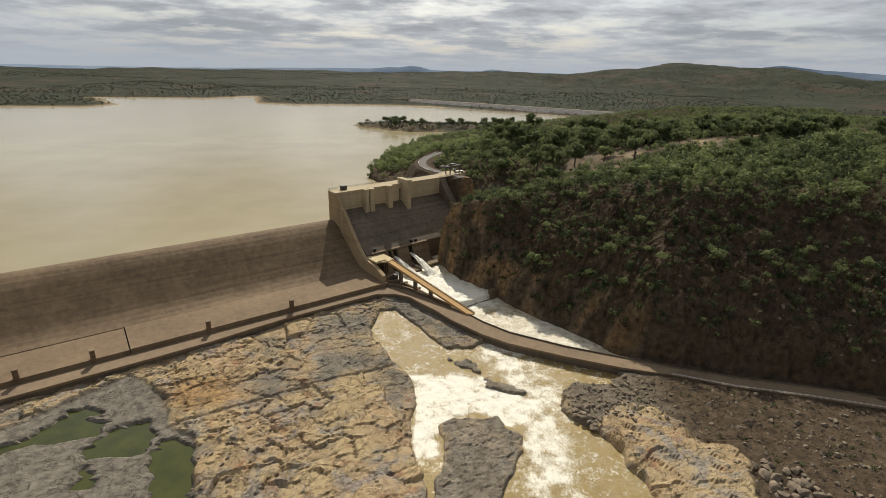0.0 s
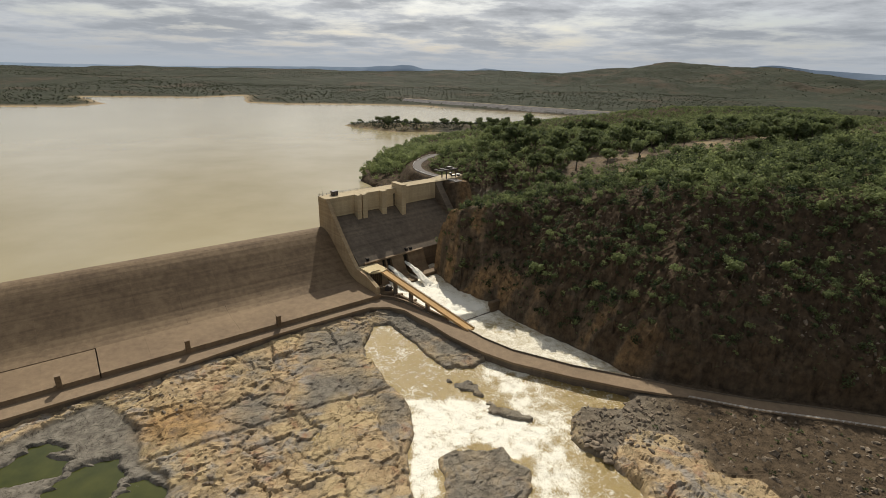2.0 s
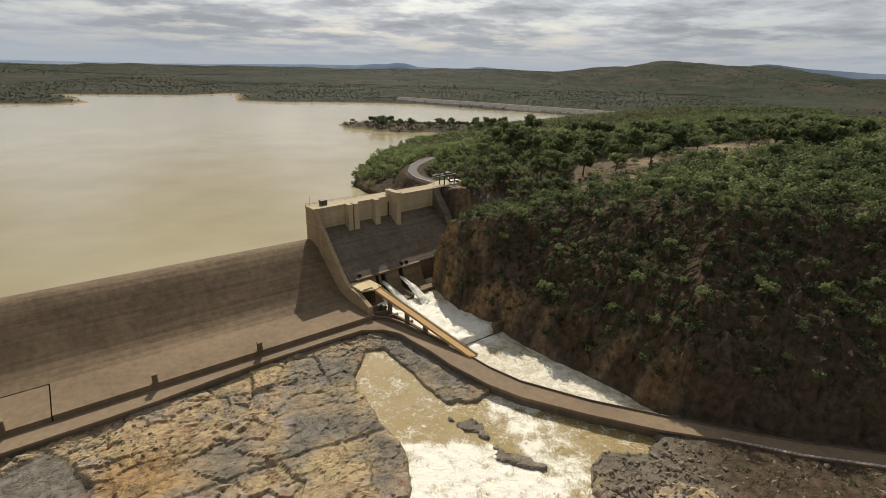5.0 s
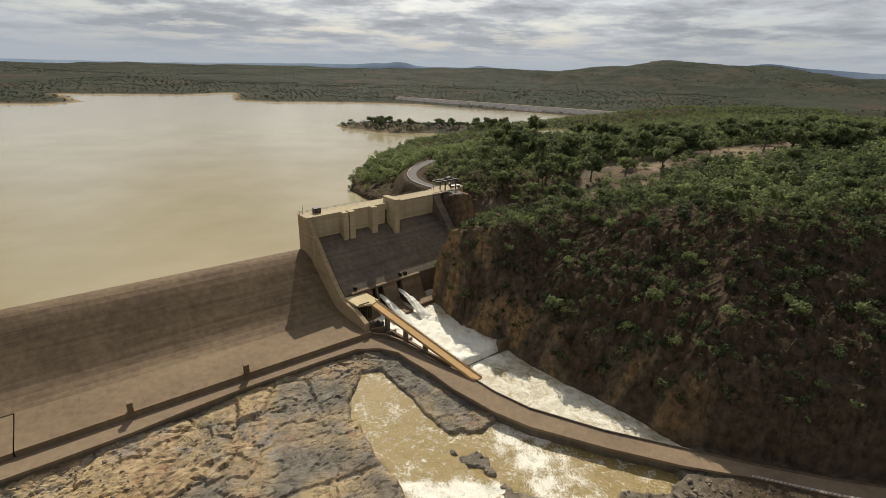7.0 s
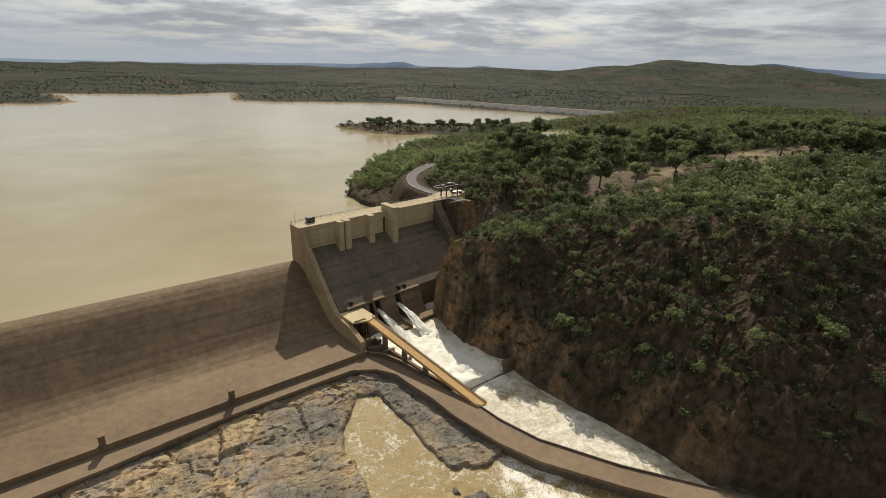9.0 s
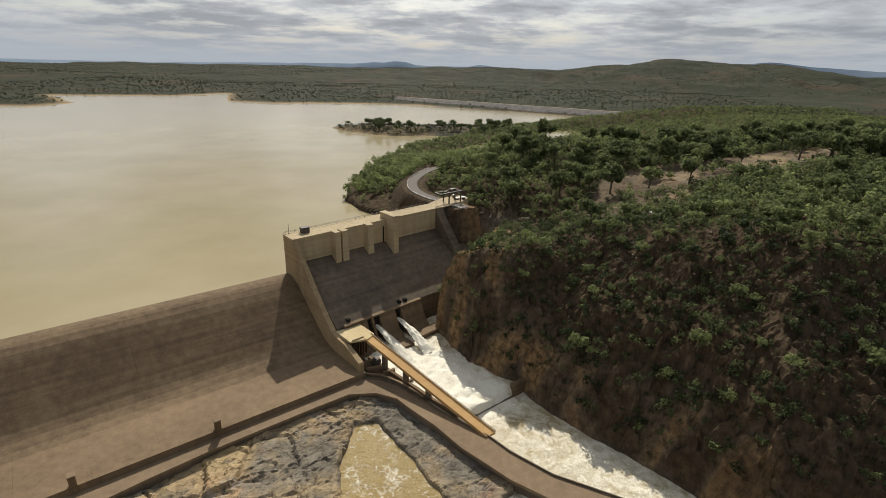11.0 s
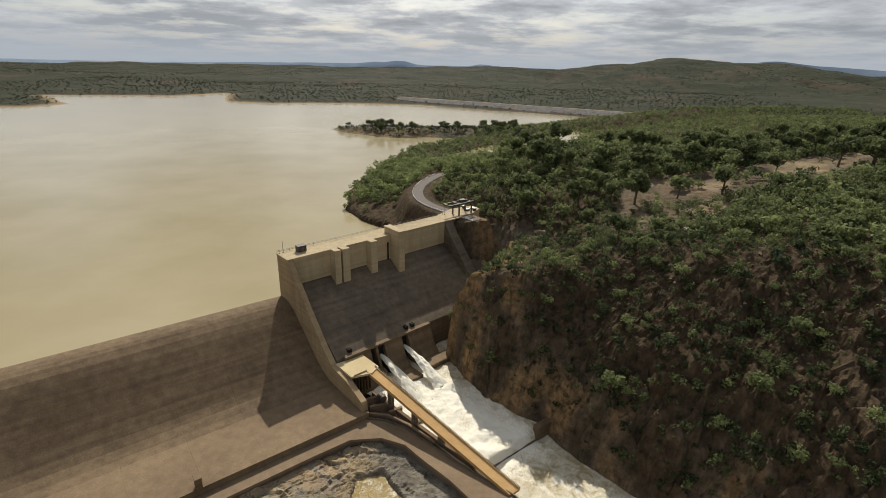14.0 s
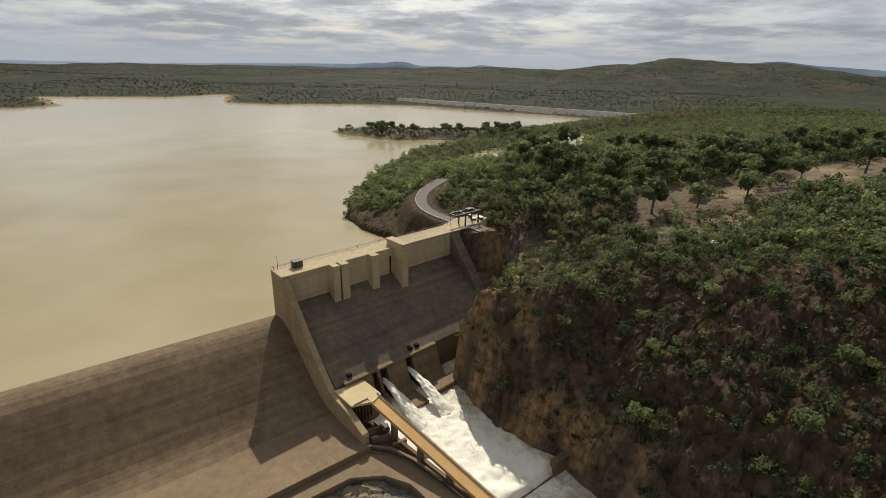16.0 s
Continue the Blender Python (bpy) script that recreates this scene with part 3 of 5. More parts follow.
    z = np.maximum(z, np.where(di > -6, np.interp(di, [-6, 0, 10, 40], [-6, -0.6, 3.5, 8.0]), -99))
    df = signed(x + 60 * fbm(x / 170, y / 170, 4, 15), y + 60 * fbm(x / 170, y / 170, 4, 16), FAR)
    rad = np.hypot(x, y)
    ratio = x / np.maximum(y, 1)
    ridge = (26 + 34 * smooth(ratio, -0.9, 0.05)) * smooth(rad, 2200, 3700) * (0.9 + 0.9 * fbm(x / 900, y / 900, 5, 25)) + 34 * fbm(x / 340, y / 340, 5, 27) * smooth(rad, 1800, 2600)
    gully = smooth(ratio, -0.05, 0.3) * smooth(rad, 2300, 3000) * (1 - smooth(rad, 3900, 4500))
    ridge = ridge + gully * (26 - 190 * np.abs(fbm(x / 520, y / 700, 5, 63)))
    mesa = smooth(ratio, 0.20, 0.36) * (1 - smooth(ratio, 0.58, 0.78)) * smooth(rad, 2500, 3900)
    ridge = ridge + mesa * (72 + 60 * fbm(x / 420, y / 420, 5, 29))
    fz = np.interp(df, [-30, 0, 60, 300, 900], [-12, -0.6, 4, 9, 20]) + 7 * fbm(x / 140, y / 140, 4, 35) * smooth(df, 20, 200) + ridge
    z = np.maximum(z, np.where(df > -30, fz, -99))
    # what lies on it
    hill = hillw
    far = smooth(df, 0, 40)
    tan_w = np.clip(0.95 + 1.6 * fbm(x / 40, y / 40, 5, 71) - 0.9 * smooth(x, -45, -25) * smooth(y, 240, 262) + 0.35 * smooth(z, -32.0, -31.0), 0, 1) * (1 - low)
    tan_w = tan_w * (1 - grey_in * np.clip(0.62 + 2.2 * fbm(x / 13, y / 13, 4, 73), 0.1, 0.95))
    tan_w = tan_w * (1 - smooth(signed(kx, ky, BY_ROAD), -3, 1) * np.clip(0.8 + 2.0 * fbm(x / 9, y / 9, 3, 75), 0, 1))
    tan_w = np.where(tongue + smooth(signed(wx, wy, ISLAND), -2, 2) > 0.3, 0.12 + 0.25 * smooth(fbm(x / 12, y / 12, 3, 74), -0.05, 0.15), tan_w)
    tan_w = tan_w * (1 - 0.85 * earth)
    tan_w = np.where(signed(kx, ky, SLAB) > -1, 0.95, tan_w)
    near_edge = smooth(z, -32.6, -31.4)
    tan_w = tan_w * (0.5 + 0.5 * np.maximum(near_edge, slab))
    red_w = smooth(-np.hypot((wx + 101) / 19, (wy - 181) / 14), -1.2, -0.3) * 0.7
    face = hill * (1 - smooth(dr - 16 * wall, 7, 20)) * smooth(fbm(x / 12, y / 12, 4, 81), -0.14, 0.12)
    red_w = np.maximum(red_w, 0.7 * face)
    soil_w = np.maximum(hill * (1 - face * 0.8), np.maximum(bank, earth * (0.35 + 0.65 * smooth(x, 84, 104))) * (1 - slab) * 0.95)
    open_top = smooth(signed(x, y, CLEARING), -3, 5) * (0.55 + 1.2 * fbm(x / 18, y / 18, 4, 97))
    soil_w = np.clip(soil_w * (1 - 0.75 * open_top), 0, 1)
    tan_w = np.where(hill > 0.5, np.clip(open_top, 0, 1), tan_w)
    cutting = smooth(-np.hypot((x - 24) / 26, (y - 412) / 17), -1.15, -0.6)
    soil_w, tan_w = soil_w * (1 - 0.8 * cutting), np.where(cutting > 0.3, 0.15, tan_w)
    scrub_w = np.maximum(far, smooth(di, 0, 8) * 0.7)
    scrub_w = np.maximum(scrub_w, hill * smooth(dl, 250, 600) * 0.5)
    return z, tan_w, red_w, soil_w, scrub_w


# ---- setting: ground ----
def spread(lo, hi, step, reach_lo, reach_hi, grow):
    mid = list(np.arange(lo, hi + 1e-6, step))
    d, v = step, mid[-1]
    while v < reach_hi:
        d *= grow
        v += d
        mid.append(min(v, reach_hi))
    d, v = step, mid[0]
    while v > reach_lo:
        d *= grow
        v -= d
        mid.insert(0, max(v, reach_lo))
    return np.array(mid)


gx = spread(-185, 190, 0.85, -4800, 4800, 1.035)
gy = spread(120, 330, 0.8, -1500, 4900, 1.016)
XX, YY = np.meshgrid(gx, gy)
ZZ, W_TAN, W_RED, W_SOIL, W_SCRUB = ground_at(XX, YY)
nx, ny = len(gx), len(gy)
ids = np.arange(nx * ny).reshape(ny, nx)
quads = np.stack([ids[:-1, :-1], ids[:-1, 1:], ids[1:, 1:], ids[1:, :-1]], -1).reshape(-1, 4)
ground = new("ground", mesh_np("ground", np.stack([XX, YY, ZZ], -1).reshape(-1, 3), quads, M_GROUND, False,
                               {"tan": W_TAN, "red": W_RED, "soil": W_SOIL, "scrub": W_SCRUB}))
tagged(ground, "fractured tan and grey river rock, brown scrubby hillside and far low hills", "ground", kind="structure")


def height(x, y):
    """Height of the ground sheet, between its corners."""
    i = np.clip(np.searchsorted(gx, x) - 1, 0, nx - 2)
    j = np.clip(np.searchsorted(gy, y) - 1, 0, ny - 2)
    u, v = (x - gx[i]) / (gx[i + 1] - gx[i]), (y - gy[j]) / (gy[j + 1] - gy[j])
    return (ZZ[j, i] * (1 - u) + ZZ[j, i + 1] * u) * (1 - v) + (ZZ[j + 1, i] * (1 - u) + ZZ[j + 1, i + 1] * u) * v


def sheet(name, xs, ys, zfun, material, label, foam_glint=None, smooth_it=True, keep=None, edge=None):
    X, Y = np.meshgrid(xs, ys)
    kept = keep(X, Y).ravel() if keep is not None else None
    if edge is not None:
        short = np.clip(2.5 - edge(X, Y), 0, 40)
        X, Y = X - 0.63 * short, Y + 0.775 * short
    Z = zfun(X, Y)
    idx = np.arange(X.size).reshape(X.shape)
    q = np.stack([idx[:-1, :-1], idx[:-1, 1:], idx[1:, 1:], idx[1:, :-1]], -1).reshape(-1, 4)
    if keep is not None:
        q = q[kept[q].all(1)]
    layers = {"foam_glint": foam_glint(X, Y)} if foam_glint else {"foam_glint": np.zeros(X.size)}
    ob = new(name, mesh_np(name, np.stack([X, Y, Z], -1).reshape(-1, 3), q, material, smooth_it, layers))
    return tagged(ob, label, "water", kind="structure")


def upstream(x, y):
    n = (x - OX) * 0.617 - (y - OY) * 0.787
    a, b = (x - AX) * 0.735 + (y - AY) * 0.678, (x - AX) * 0.678 - (y - AY) * 0.735
    return np.where(a > 0, -b, -n)


lake_x, lake_y = spread(-300, 60, 8, -4700, 2600, 1.06), spread(120, 900, 8, -700, 2700, 1.05)
sheet("lake_water", lake_x, lake_y, lambda x, y: np.full(x.shape, LAKE_Z), M_LAKE, "calm silty yellow-brown reservoir water behind the dam",
      keep=lambda x, y: (upstream(x, y) > -14.0), edge=upstream)


def pool_side(x, y):
    """Positive on the dam's side of the causeway."""
    d = away(x, y, ROAD_FAR)
    line = np.interp(x, [p[0] for p in ROAD_FAR], [p[1] for p in ROAD_FAR])
    return np.where(y > line, d, -d)


WEIR = [(0.3, 263.5), (12.9, 275.8), (23.3, 283.3), (33.4, 291.3)]


def above_weir(x, y):
    ux, uy = 0.78, 0.625
    return -(x - 13.0) * uy + (y - 275.8) * ux


def pool_z(x, y):
    chop = 1.3 * fbm(x / 5, y / 5, 4, 101) + 0.7 * fbm(x / 1.7, y / 1.7, 3, 103)
    drop = smooth(above_weir(x, y), -0.9, 0.2)
    far_out = np.exp(-np.hypot(x + 30, y - 330) ** 2 / 900.0)
    return -32.4 + drop * 3.2 + chop * (0.6 + 0.9 * drop) + 0.8 * far_out


def pool_foam(x, y):
    d = away(x, y, [(-45, 323), (-12, 299), (18, 272), (46, 245)])
    white = smooth(above_weir(x, y), -20, 5) * smooth(-d, -26, -8)
    return np.clip(white * (0.92 + 1.1 * fbm(x / 7, y / 7, 4, 107)), 0, 1)


sheet("pool_water", np.arange(-62, 112, 0.9), np.arange(196, 372, 0.9), pool_z, M_POOL, "white foaming water rushing from the dam outlets over a weir",
      pool_foam, keep=lambda x, y: (pool_side(x, y) > -3) & (x > -64) & (((x + 41) * 0.679 + (y - 304.1) * 0.734 > 1.6) | (x > 4)))
def river_foam_glint(x, y):
    jx, jy = x + 8 * fbm(x / 7, y / 7, 5, 113), y + 8 * fbm(x / 7, y / 7, 5, 114)
    # froth and sun glitter, both painted as white on the water
    white = smooth(signed(jx, jy, FOAM_GLINT), -3.0, 2.5) * (0.82 + 1.1 * fbm(x / 3, y / 3, 4, 116))
    # sun sparkle down the right-hand run, painted as broken white
    run = smooth(-away(jx, jy, [(24, 236), (38, 208), (44, 190), (40, 165), (38, 130), (40, 90)]), -20, -4) * (0.54 + 1.2 * fbm(x / 4, y / 4, 4, 117))
    return np.clip(np.maximum(white, run), 0, 1)


sheet("river_water", np.arange(-60, 110, 0.8), np.arange(60, 296, 0.8), lambda x, y: RIVER_Z + 0.8 * fbm(x / 3.0, y / 3.0, 4, 111) * smooth(y, 60, 110), M_RIVER,
      "silty ochre river water with froth and painted sun glitter running between rocks",
      river_foam_glint,
      keep=lambda x, y: (pool_side(x, y) < 3) & (x > -52 - 0.0 * y))
sheet("side_pool_water", np.arange(-230, -70, 4.0), np.arange(60, 200, 4.0), lambda x, y: np.full(x.shape, -33.55), M_ALGAE, "still dark green water in rock hollows")

# ---- dam ----
def settle(bm, sx, sy):
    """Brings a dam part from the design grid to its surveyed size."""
    for v in bm.verts:
        v.co = (v.co.x * sx, v.co.y * sy, v.co.z * (0.868 if v.co.z < 0 else 0.963))
    return bm


MA = pose(AX, AY, 0, 0, 0, A_TURN)      # local x along the crest, y upstream
MO = pose(OX, OY, 0, 0, 0, O_TURN)

# spillway: blocks side by side, each with its ogee face and its apron slab
PROFILE = [(5.5, -16), (5.5, -2.2), (4.6, -0.8), (2.6, -0.12), (0, 0), (-2, -0.25), (-4, -0.95), (-7, -2.9), (-10, -5.6), (-17, -13.2), (-24, -20.6), (-28, -24.4), (-31, -26.5), (-34.5, -28.0), (-38, -28.7), (-38, -44), (5.5, -44)]
spillway = thing("spillway", MO, "long brown weathered concrete spillway with a curved crest", "dam", kind="structure")
LENGTH = 20.0
for i in range(22):
    s1 = 6.0 - i * LENGTH
    bm = prism(PROFILE, s1 - LENGTH + 0.025, s1)
    part("spillway_block", settle(bm, 1.0, 1.055), M_SPILL, spillway)
    drop = 0.0 if i < 7 else 0.35
    bm = prism([(-38, -28.7 - drop), (-44, -29.25 - drop), (-60, -29.75 - drop), (-60, -44), (-38, -44)], s1 - LENGTH + (0.5 if i == 6 else 0.025), s1)
    part("apron_slab", settle(bm, 1.0, 1.055), M_APRON, spillway)

for s in (-55.5, -99.0, -148.0, -175.0, -222.0):
    post = thing("sill_pier", MO @ pose(s, -62.4, -25.9), "dark stained concrete pier on the apron's end sill", "pier", "piers on the apron sill")
    bm = box(-1.0, 1.0, -1.5, 0.9, -1.5, 4.2, 0.15)
    part("shaft", bm, M_SPILL, post)
    part("cap", box(-1.15, 1.15, -1.65, 1.05, 4.15, 4.5, 0.08), M_ROAD, post, "worn concrete cap")

# road below the spillway and the causeway
z_road = -28.3
u, v = Vector((0.785, 0.620)), Vector((0.620, -0.785))
road_l, road_r = [], []
for s in range(-440, -19, 20):
    for pts, n in ((road_l, 62.9), (road_r, 69.3 + 3.5 * float(smooth(np.array(-s), 60, 110)))):
        p = Vector((OX, OY)) + u * s + v * n
        pts.append((p.x, p.y, z_road))
for a, b in zip(ROAD_FAR, ROAD_NEAR):
    road_l.append((*a, z_road)), road_r.append((*b, z_road))
road = tagged(part("road", ribbon(road_l, road_r, 0.0, 1.1), M_ROAD), "tan concrete service road along the toe of the dam", "road", kind="structure")
inner_l = [(a[0] * 0.93 + b[0] * 0.07, a[1] * 0.93 + b[1] * 0.07, a[2]) for a, b in zip(road_l, road_r)]
inner_r = [(a[0] * 0.07 + b[0] * 0.93, a[1] * 0.07 + b[1] * 0.93, a[2]) for a, b in zip(road_l, road_r)]
bm = ribbon(inner_l, inner_r, -1.0, 8.0)
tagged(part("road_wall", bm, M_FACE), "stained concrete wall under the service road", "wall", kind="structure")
kerb = [(a[0] * 0.965 + b[0] * 0.035, a[1] * 0.965 + b[1] * 0.035, a[2]) for a, b in zip(road_l, road_r)]
bm = ribbon(road_l[20:], kerb[20:], 0.75, 0.3)
tagged(part("road_parapet", bm, M_FACE), "low dark concrete kerb along the causeway", "kerb", kind="structure")

# abutment block
abutment = thing("abutment_dam", MA, "tall concrete non-overflow dam block with buttress piers", "dam", kind="structure")
FACE = [(6, -45), (6, 20.7), (-3.6, 20.7), (-3.6, 7.8), (-36.0, -17.0), (-36.0, -45)]
for k in range(6):
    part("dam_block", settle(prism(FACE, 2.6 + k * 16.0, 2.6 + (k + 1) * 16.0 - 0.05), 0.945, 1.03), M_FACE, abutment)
part("crest_wall", settle(box(2.6, 98, -4.0, -3.5, 8.2, 21.0), 0.945, 1.03), M_PALE, abutment, "pale vertical crest wall")
part("crest_road", settle(box(-0.6, 112, -4.3, 6.3, 20.9, 21.5, 0.05), 0.945, 1.03), M_PALE, abutment, "pale concrete crest walkway")
# divide wall between spillway and outlets
bm = prism([(6, -45), (6, 21.45), (-3.5, 21.45), (-7, 17.0), (-20, 0.6), (-30, -12.0), (-36.5, -19.0), (-47, -20.4), (-57.5, -25.0), (-58, -25.8), (-58, -45)], -0.4, 2.2)
part("divide_wall", settle(bm, 0.945, 1.03), M_DIVIDE, abutment, "pale sloping divide wall")
for a0, a1, zb, bb in ((21.8, 25.2, 5.2, 8.2), (26.2, 30.2, 4.6, 8.2), (43.0, 47.0, 4.6, 8.0)):
    part("intake_pier", settle(box(a0, a1, -bb, -3.4, zb - 4, 21.7, 0.1), 0.945, 1.03), M_PALE, abutment)
part("tower", settle(box(58.4, 62.2, -11.2, 1.0, -9.5, 24.4, 0.12), 0.945, 1.03), M_PALE, abutment, "square concrete tower standing proud of the crest")
part("tower_cap", settle(box(58.1, 62.5, -11.5, 1.3, 24.35, 24.95, 0.08), 0.945, 1.03), M_PALE, abutment)
# solid box, coloured as the shade within a narrow slot
part("slot", settle(box(56.2, 57.0, -4.3, -3.9, 8.0, 17.5), 0.945, 1.03), M_DARK, abutment, "slot in the crest wall, its shade painted near-black")
# right-hand thrust block, stepping down towards the cliff
part("thrust_block", settle(prism([(6, -45), (6, 20.8), (-4, 20.8), (-8, 15), (-30, -14), (-36, -24), (-36, -45)], 98.0, 104.0), 0.945, 1.03), M_FACE, abutment)
part("thrust_block", settle(prism([(6, -45), (6, 20.8), (-3, 20.8), (-4, 6), (-24, -14), (-24, -45)], 104.0, 121.0), 0.945, 1.03), M_FACE, abutment)
for z, b, a0, a1 in ((14.5, -7.0, 105, 117), (3.5, -11.5, 104, 116)):
    part("ledge", settle(box(a0, a1, b, -2.5, z, z + 0.6), 0.945, 1.03), M_PALE, abutment, "pale concrete ledge")
# gallery ledge and outlet works
part("gallery_ledge", settle(box(6, 56, -37.6, -35.0, -17.6, -16.6, 0.1), 0.945, 1.03), M_SPILL, abutment)
# no depth behind these: solid boxes painted as shade
for a in (9.0, 41.5, 45.5):
    part("gallery_door", settle(box(a, a + 2.0, -35.3, -33.6, -16.4, -14.7), 0.945, 1.03), M_DARK, abutment, "gallery opening with its inner shade painted near-black")
NOSE = [(-35.5, -17.4), (-37.2, -18.0), (-38.6, -22), (-40.5, -27), (-43.5, -31), (-46, -33), (-46, -46), (-35.5, -46)]
for a0, a1 in ((8, 19.6), (22.2, 23.6), (27.4, 37.6), (41.4, 56)):
    part("outlet_pier", settle(prism(NOSE, a0, a1), 0.945, 1.03), M_SPILL, abutment)
# mouths closed by boxes in the painted shade colour
for a0, a1 in ((19.6, 22.2), (23.6, 27.4), (37.6, 41.4)):
    part("outlet_mouth", settle(box(a0, a1, -36.4, -35.7, -40, -18), 0.945, 1.03), M_DARK, abutment, "outlet mouth with its inner shade painted near-black")
part("floor_block", settle(box(29.5, 37.5, -53.0, -45.0, -36, -31.4, 0.3), 0.945, 1.03), M_SPILL, abutment)
part("floor_block", settle(box(42.5, 62.0, -51.0, -45.0, -36, -30.6, 0.3), 0.945, 1.03), M_SPILL, abutment)

# jets of water
def jet(a, w, label):
    xs, ts = np.linspace(-1, 1, 15), np.linspace(0, 1, 46)
    S, T = np.meshgrid(xs, ts)
    spread_w = w * (0.5 + 1.5 * T)
    X = a + S * spread_w + 0.6 * fbm(S * 2 + a, T * 6, 3, 7)
    Y = -38.0 - 27.0 * T
    Z = -21.0 - 8.6 * T ** 1.6 + 1.1 * (1 - S * S) * (0.6 + T * 0.5) + 1.7 * fbm(S * 3 + a, T * 14, 4, 5)
    idx = np.arange(S.size).reshape(S.shape)
    q = np.stack([idx[:-1, :-1], idx[:-1, 1:], idx[1:, 1:], idx[1:, :-1]], -1).reshape(-1, 4)
    ob = new("water_jet", mesh_np("water_jet", np.stack([X, Y, Z], -1).reshape(-1, 3), q, M_POOL, True, {"foam_glint": np.ones(S.size)}))
    ob.matrix_world = MA
    tagged(ob, label, "water", "outlet jets", "structure")


jet(24.1, 1.9, "white water jet shooting from a dam outlet")
jet(37.3, 1.9, "white water jet shooting from a dam outlet")

# platform over the outlets
deck = thing("platform", MA, "pale concrete platform on a ribbed wall above the outlets", "platform", kind="structure")
# sunlight on the slab is painted by its brighter material
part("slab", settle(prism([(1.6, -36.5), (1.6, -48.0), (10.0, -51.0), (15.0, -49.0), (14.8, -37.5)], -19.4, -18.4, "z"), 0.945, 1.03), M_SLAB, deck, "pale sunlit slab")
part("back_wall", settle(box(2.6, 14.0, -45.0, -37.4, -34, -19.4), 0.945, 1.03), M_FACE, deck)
for k in range(7):
    part("rib", settle(box(3.2 + k * 1.5, 3.6 + k * 1.5, -46.4 - k * 0.05, -45.0, -31, -19.4), 0.945, 1.03), M_SPILL, deck)
part("kerb", settle(box(2.7, 9.0, -48.6, -48.2, -18.45, -17.7), 0.945, 1.03), M_PALE, deck)

# ramp from the platform to the causeway
ramp_thing = thing("ramp_bridge", pose(0, 0, 0), "narrow ochre concrete ramp bridge on round-topped piers", "bridge", kind="structure")
ra, rb = np.array([-41.0, 304.1, -16.1]), np.array([12.3, 254.8, -27.9])
rc, rd = np.array([-37.7, 307.6, -16.1]), np.array([16.0, 257.5, -27.9])
L = [tuple(ra + (rb - ra) * t) for t in np.linspace(0, 1, 13)]
R = [tuple(rc + (rd - rc) * t) for t in np.linspace(0, 1, 13)]
RAMP_SIDE = list(R)
part("deck", ribbon(L, R, 0.0, 0.9), M_RAMP, ramp_thing)
for e0, e1 in ((L, R), (R, L)):
    inner = [tuple(np.array(a) + (np.array(b) - np.array(a)) * 0.07) for a, b in zip(e0, e1)]
    part("kerb", ribbon(e0, inner, 0.45, 0.1), M_RAMP, ramp_thing)
for t in (0.17, 0.36, 0.55):
    c0 = (ra + (rb - ra) * t + rc + (rd - rc) * t) / 2
    bm = box(-1.0, 1.0, -1.0, 1.0, -46 - c0[2], -0.8, 0.1)
    bmesh.ops.transform(bm, matrix=pose(c0[0], c0[1], c0[2], 0, 0, -42), verts=bm.verts)
    part("pier", bm, M_FACE, ramp_thing)

# dry side channel between the ramp and the road: floor, dividing wall, cross walls, valve, a strip of leaked water
basin = thing("side_channel", pose(0, 0, 0), "shaded concrete side channel with cross walls under the ramp", "channel", kind="structure")
part("floor", prism([(-46, 300), (-38.5, 307.5), (-24, 297.5), (6, 262), (4, 258), (-13, 279), (-24, 287.6), (-41, 292)], -36, -29.6, "z"), M_FACE, basin)
part("dividing_wall", beam((-38.6, 305.6, -29.2), (2.0, 267.0, -30.2), 1.3, 4.6), M_SPILL, basin)
part("road_side_wall", ribbon([(-41.5, 293.6, -27.2), (-31, 292.4, -27.2), (-22, 287.4, -27.4), (-12, 278.2, -27.6)], [(-41.5, 292.6, -27.2), (-31.3, 291.4, -27.2), (-22.6, 286.5, -27.4), (-12.7, 277.4, -27.6)], 0, 3.0), M_ROAD, basin, "pale coping along the road")
for c0, c1, zt in (((-40.5, 297.5), (-33, 301.2), -24.6), ((-38.5, 295.2), (-30.5, 298.6), -26.4), ((-30.5, 293.5), (-25.8, 296.5), -27.0), ((-20.8, 286.9), (-17.2, 290.6), -27.8)):
    part("cross_wall", beam((*c0, zt - 1.6), (*c1, zt - 1.6), 1.1, 3.2), M_ROAD, basin)
bm = bmesh.new()
bmesh.ops.create_cone(bm, cap_ends=True, segments=20, radius1=1.5, radius2=1.5, depth=3.2, matrix=pose(-34.2, 299.6, -25.2, 90, 0, 40))
bmesh.ops.create_cone(bm, cap_ends=True, segments=20, radius1=1.8, radius2=1.8, depth=0.4, matrix=pose(-35.3, 298.3, -25.2, 90, 0, 40))
part("valve", bm, M_STEEL, basin, "dark steel valve body")
tagged(part("channel_water", prism([(-29.5, 295.2), (-25.5, 297), (-10, 282), (2, 268), (0, 266.4), (-13, 280.2), (-20, 288.5)], -30, -29.45, "z"), M_POOL), "strip of foaming water in the side channel", "water", kind="structure")

# weir sill across the pool
weir = thing("weir", pose(0, 0, 0), "dark concrete weir sill with white water spilling over", "weir", kind="structure")
part("sill", beam((5.0, 268.9, -34.0), (28.9, 287.8, -34.0), 1.6, 4.0), M_FACE, weir)
part("end_block", beam((26.2, 286.0, -29.7), (35.5, 293.0, -29.7), 2.6, 6.4), M_SPILL, weir)

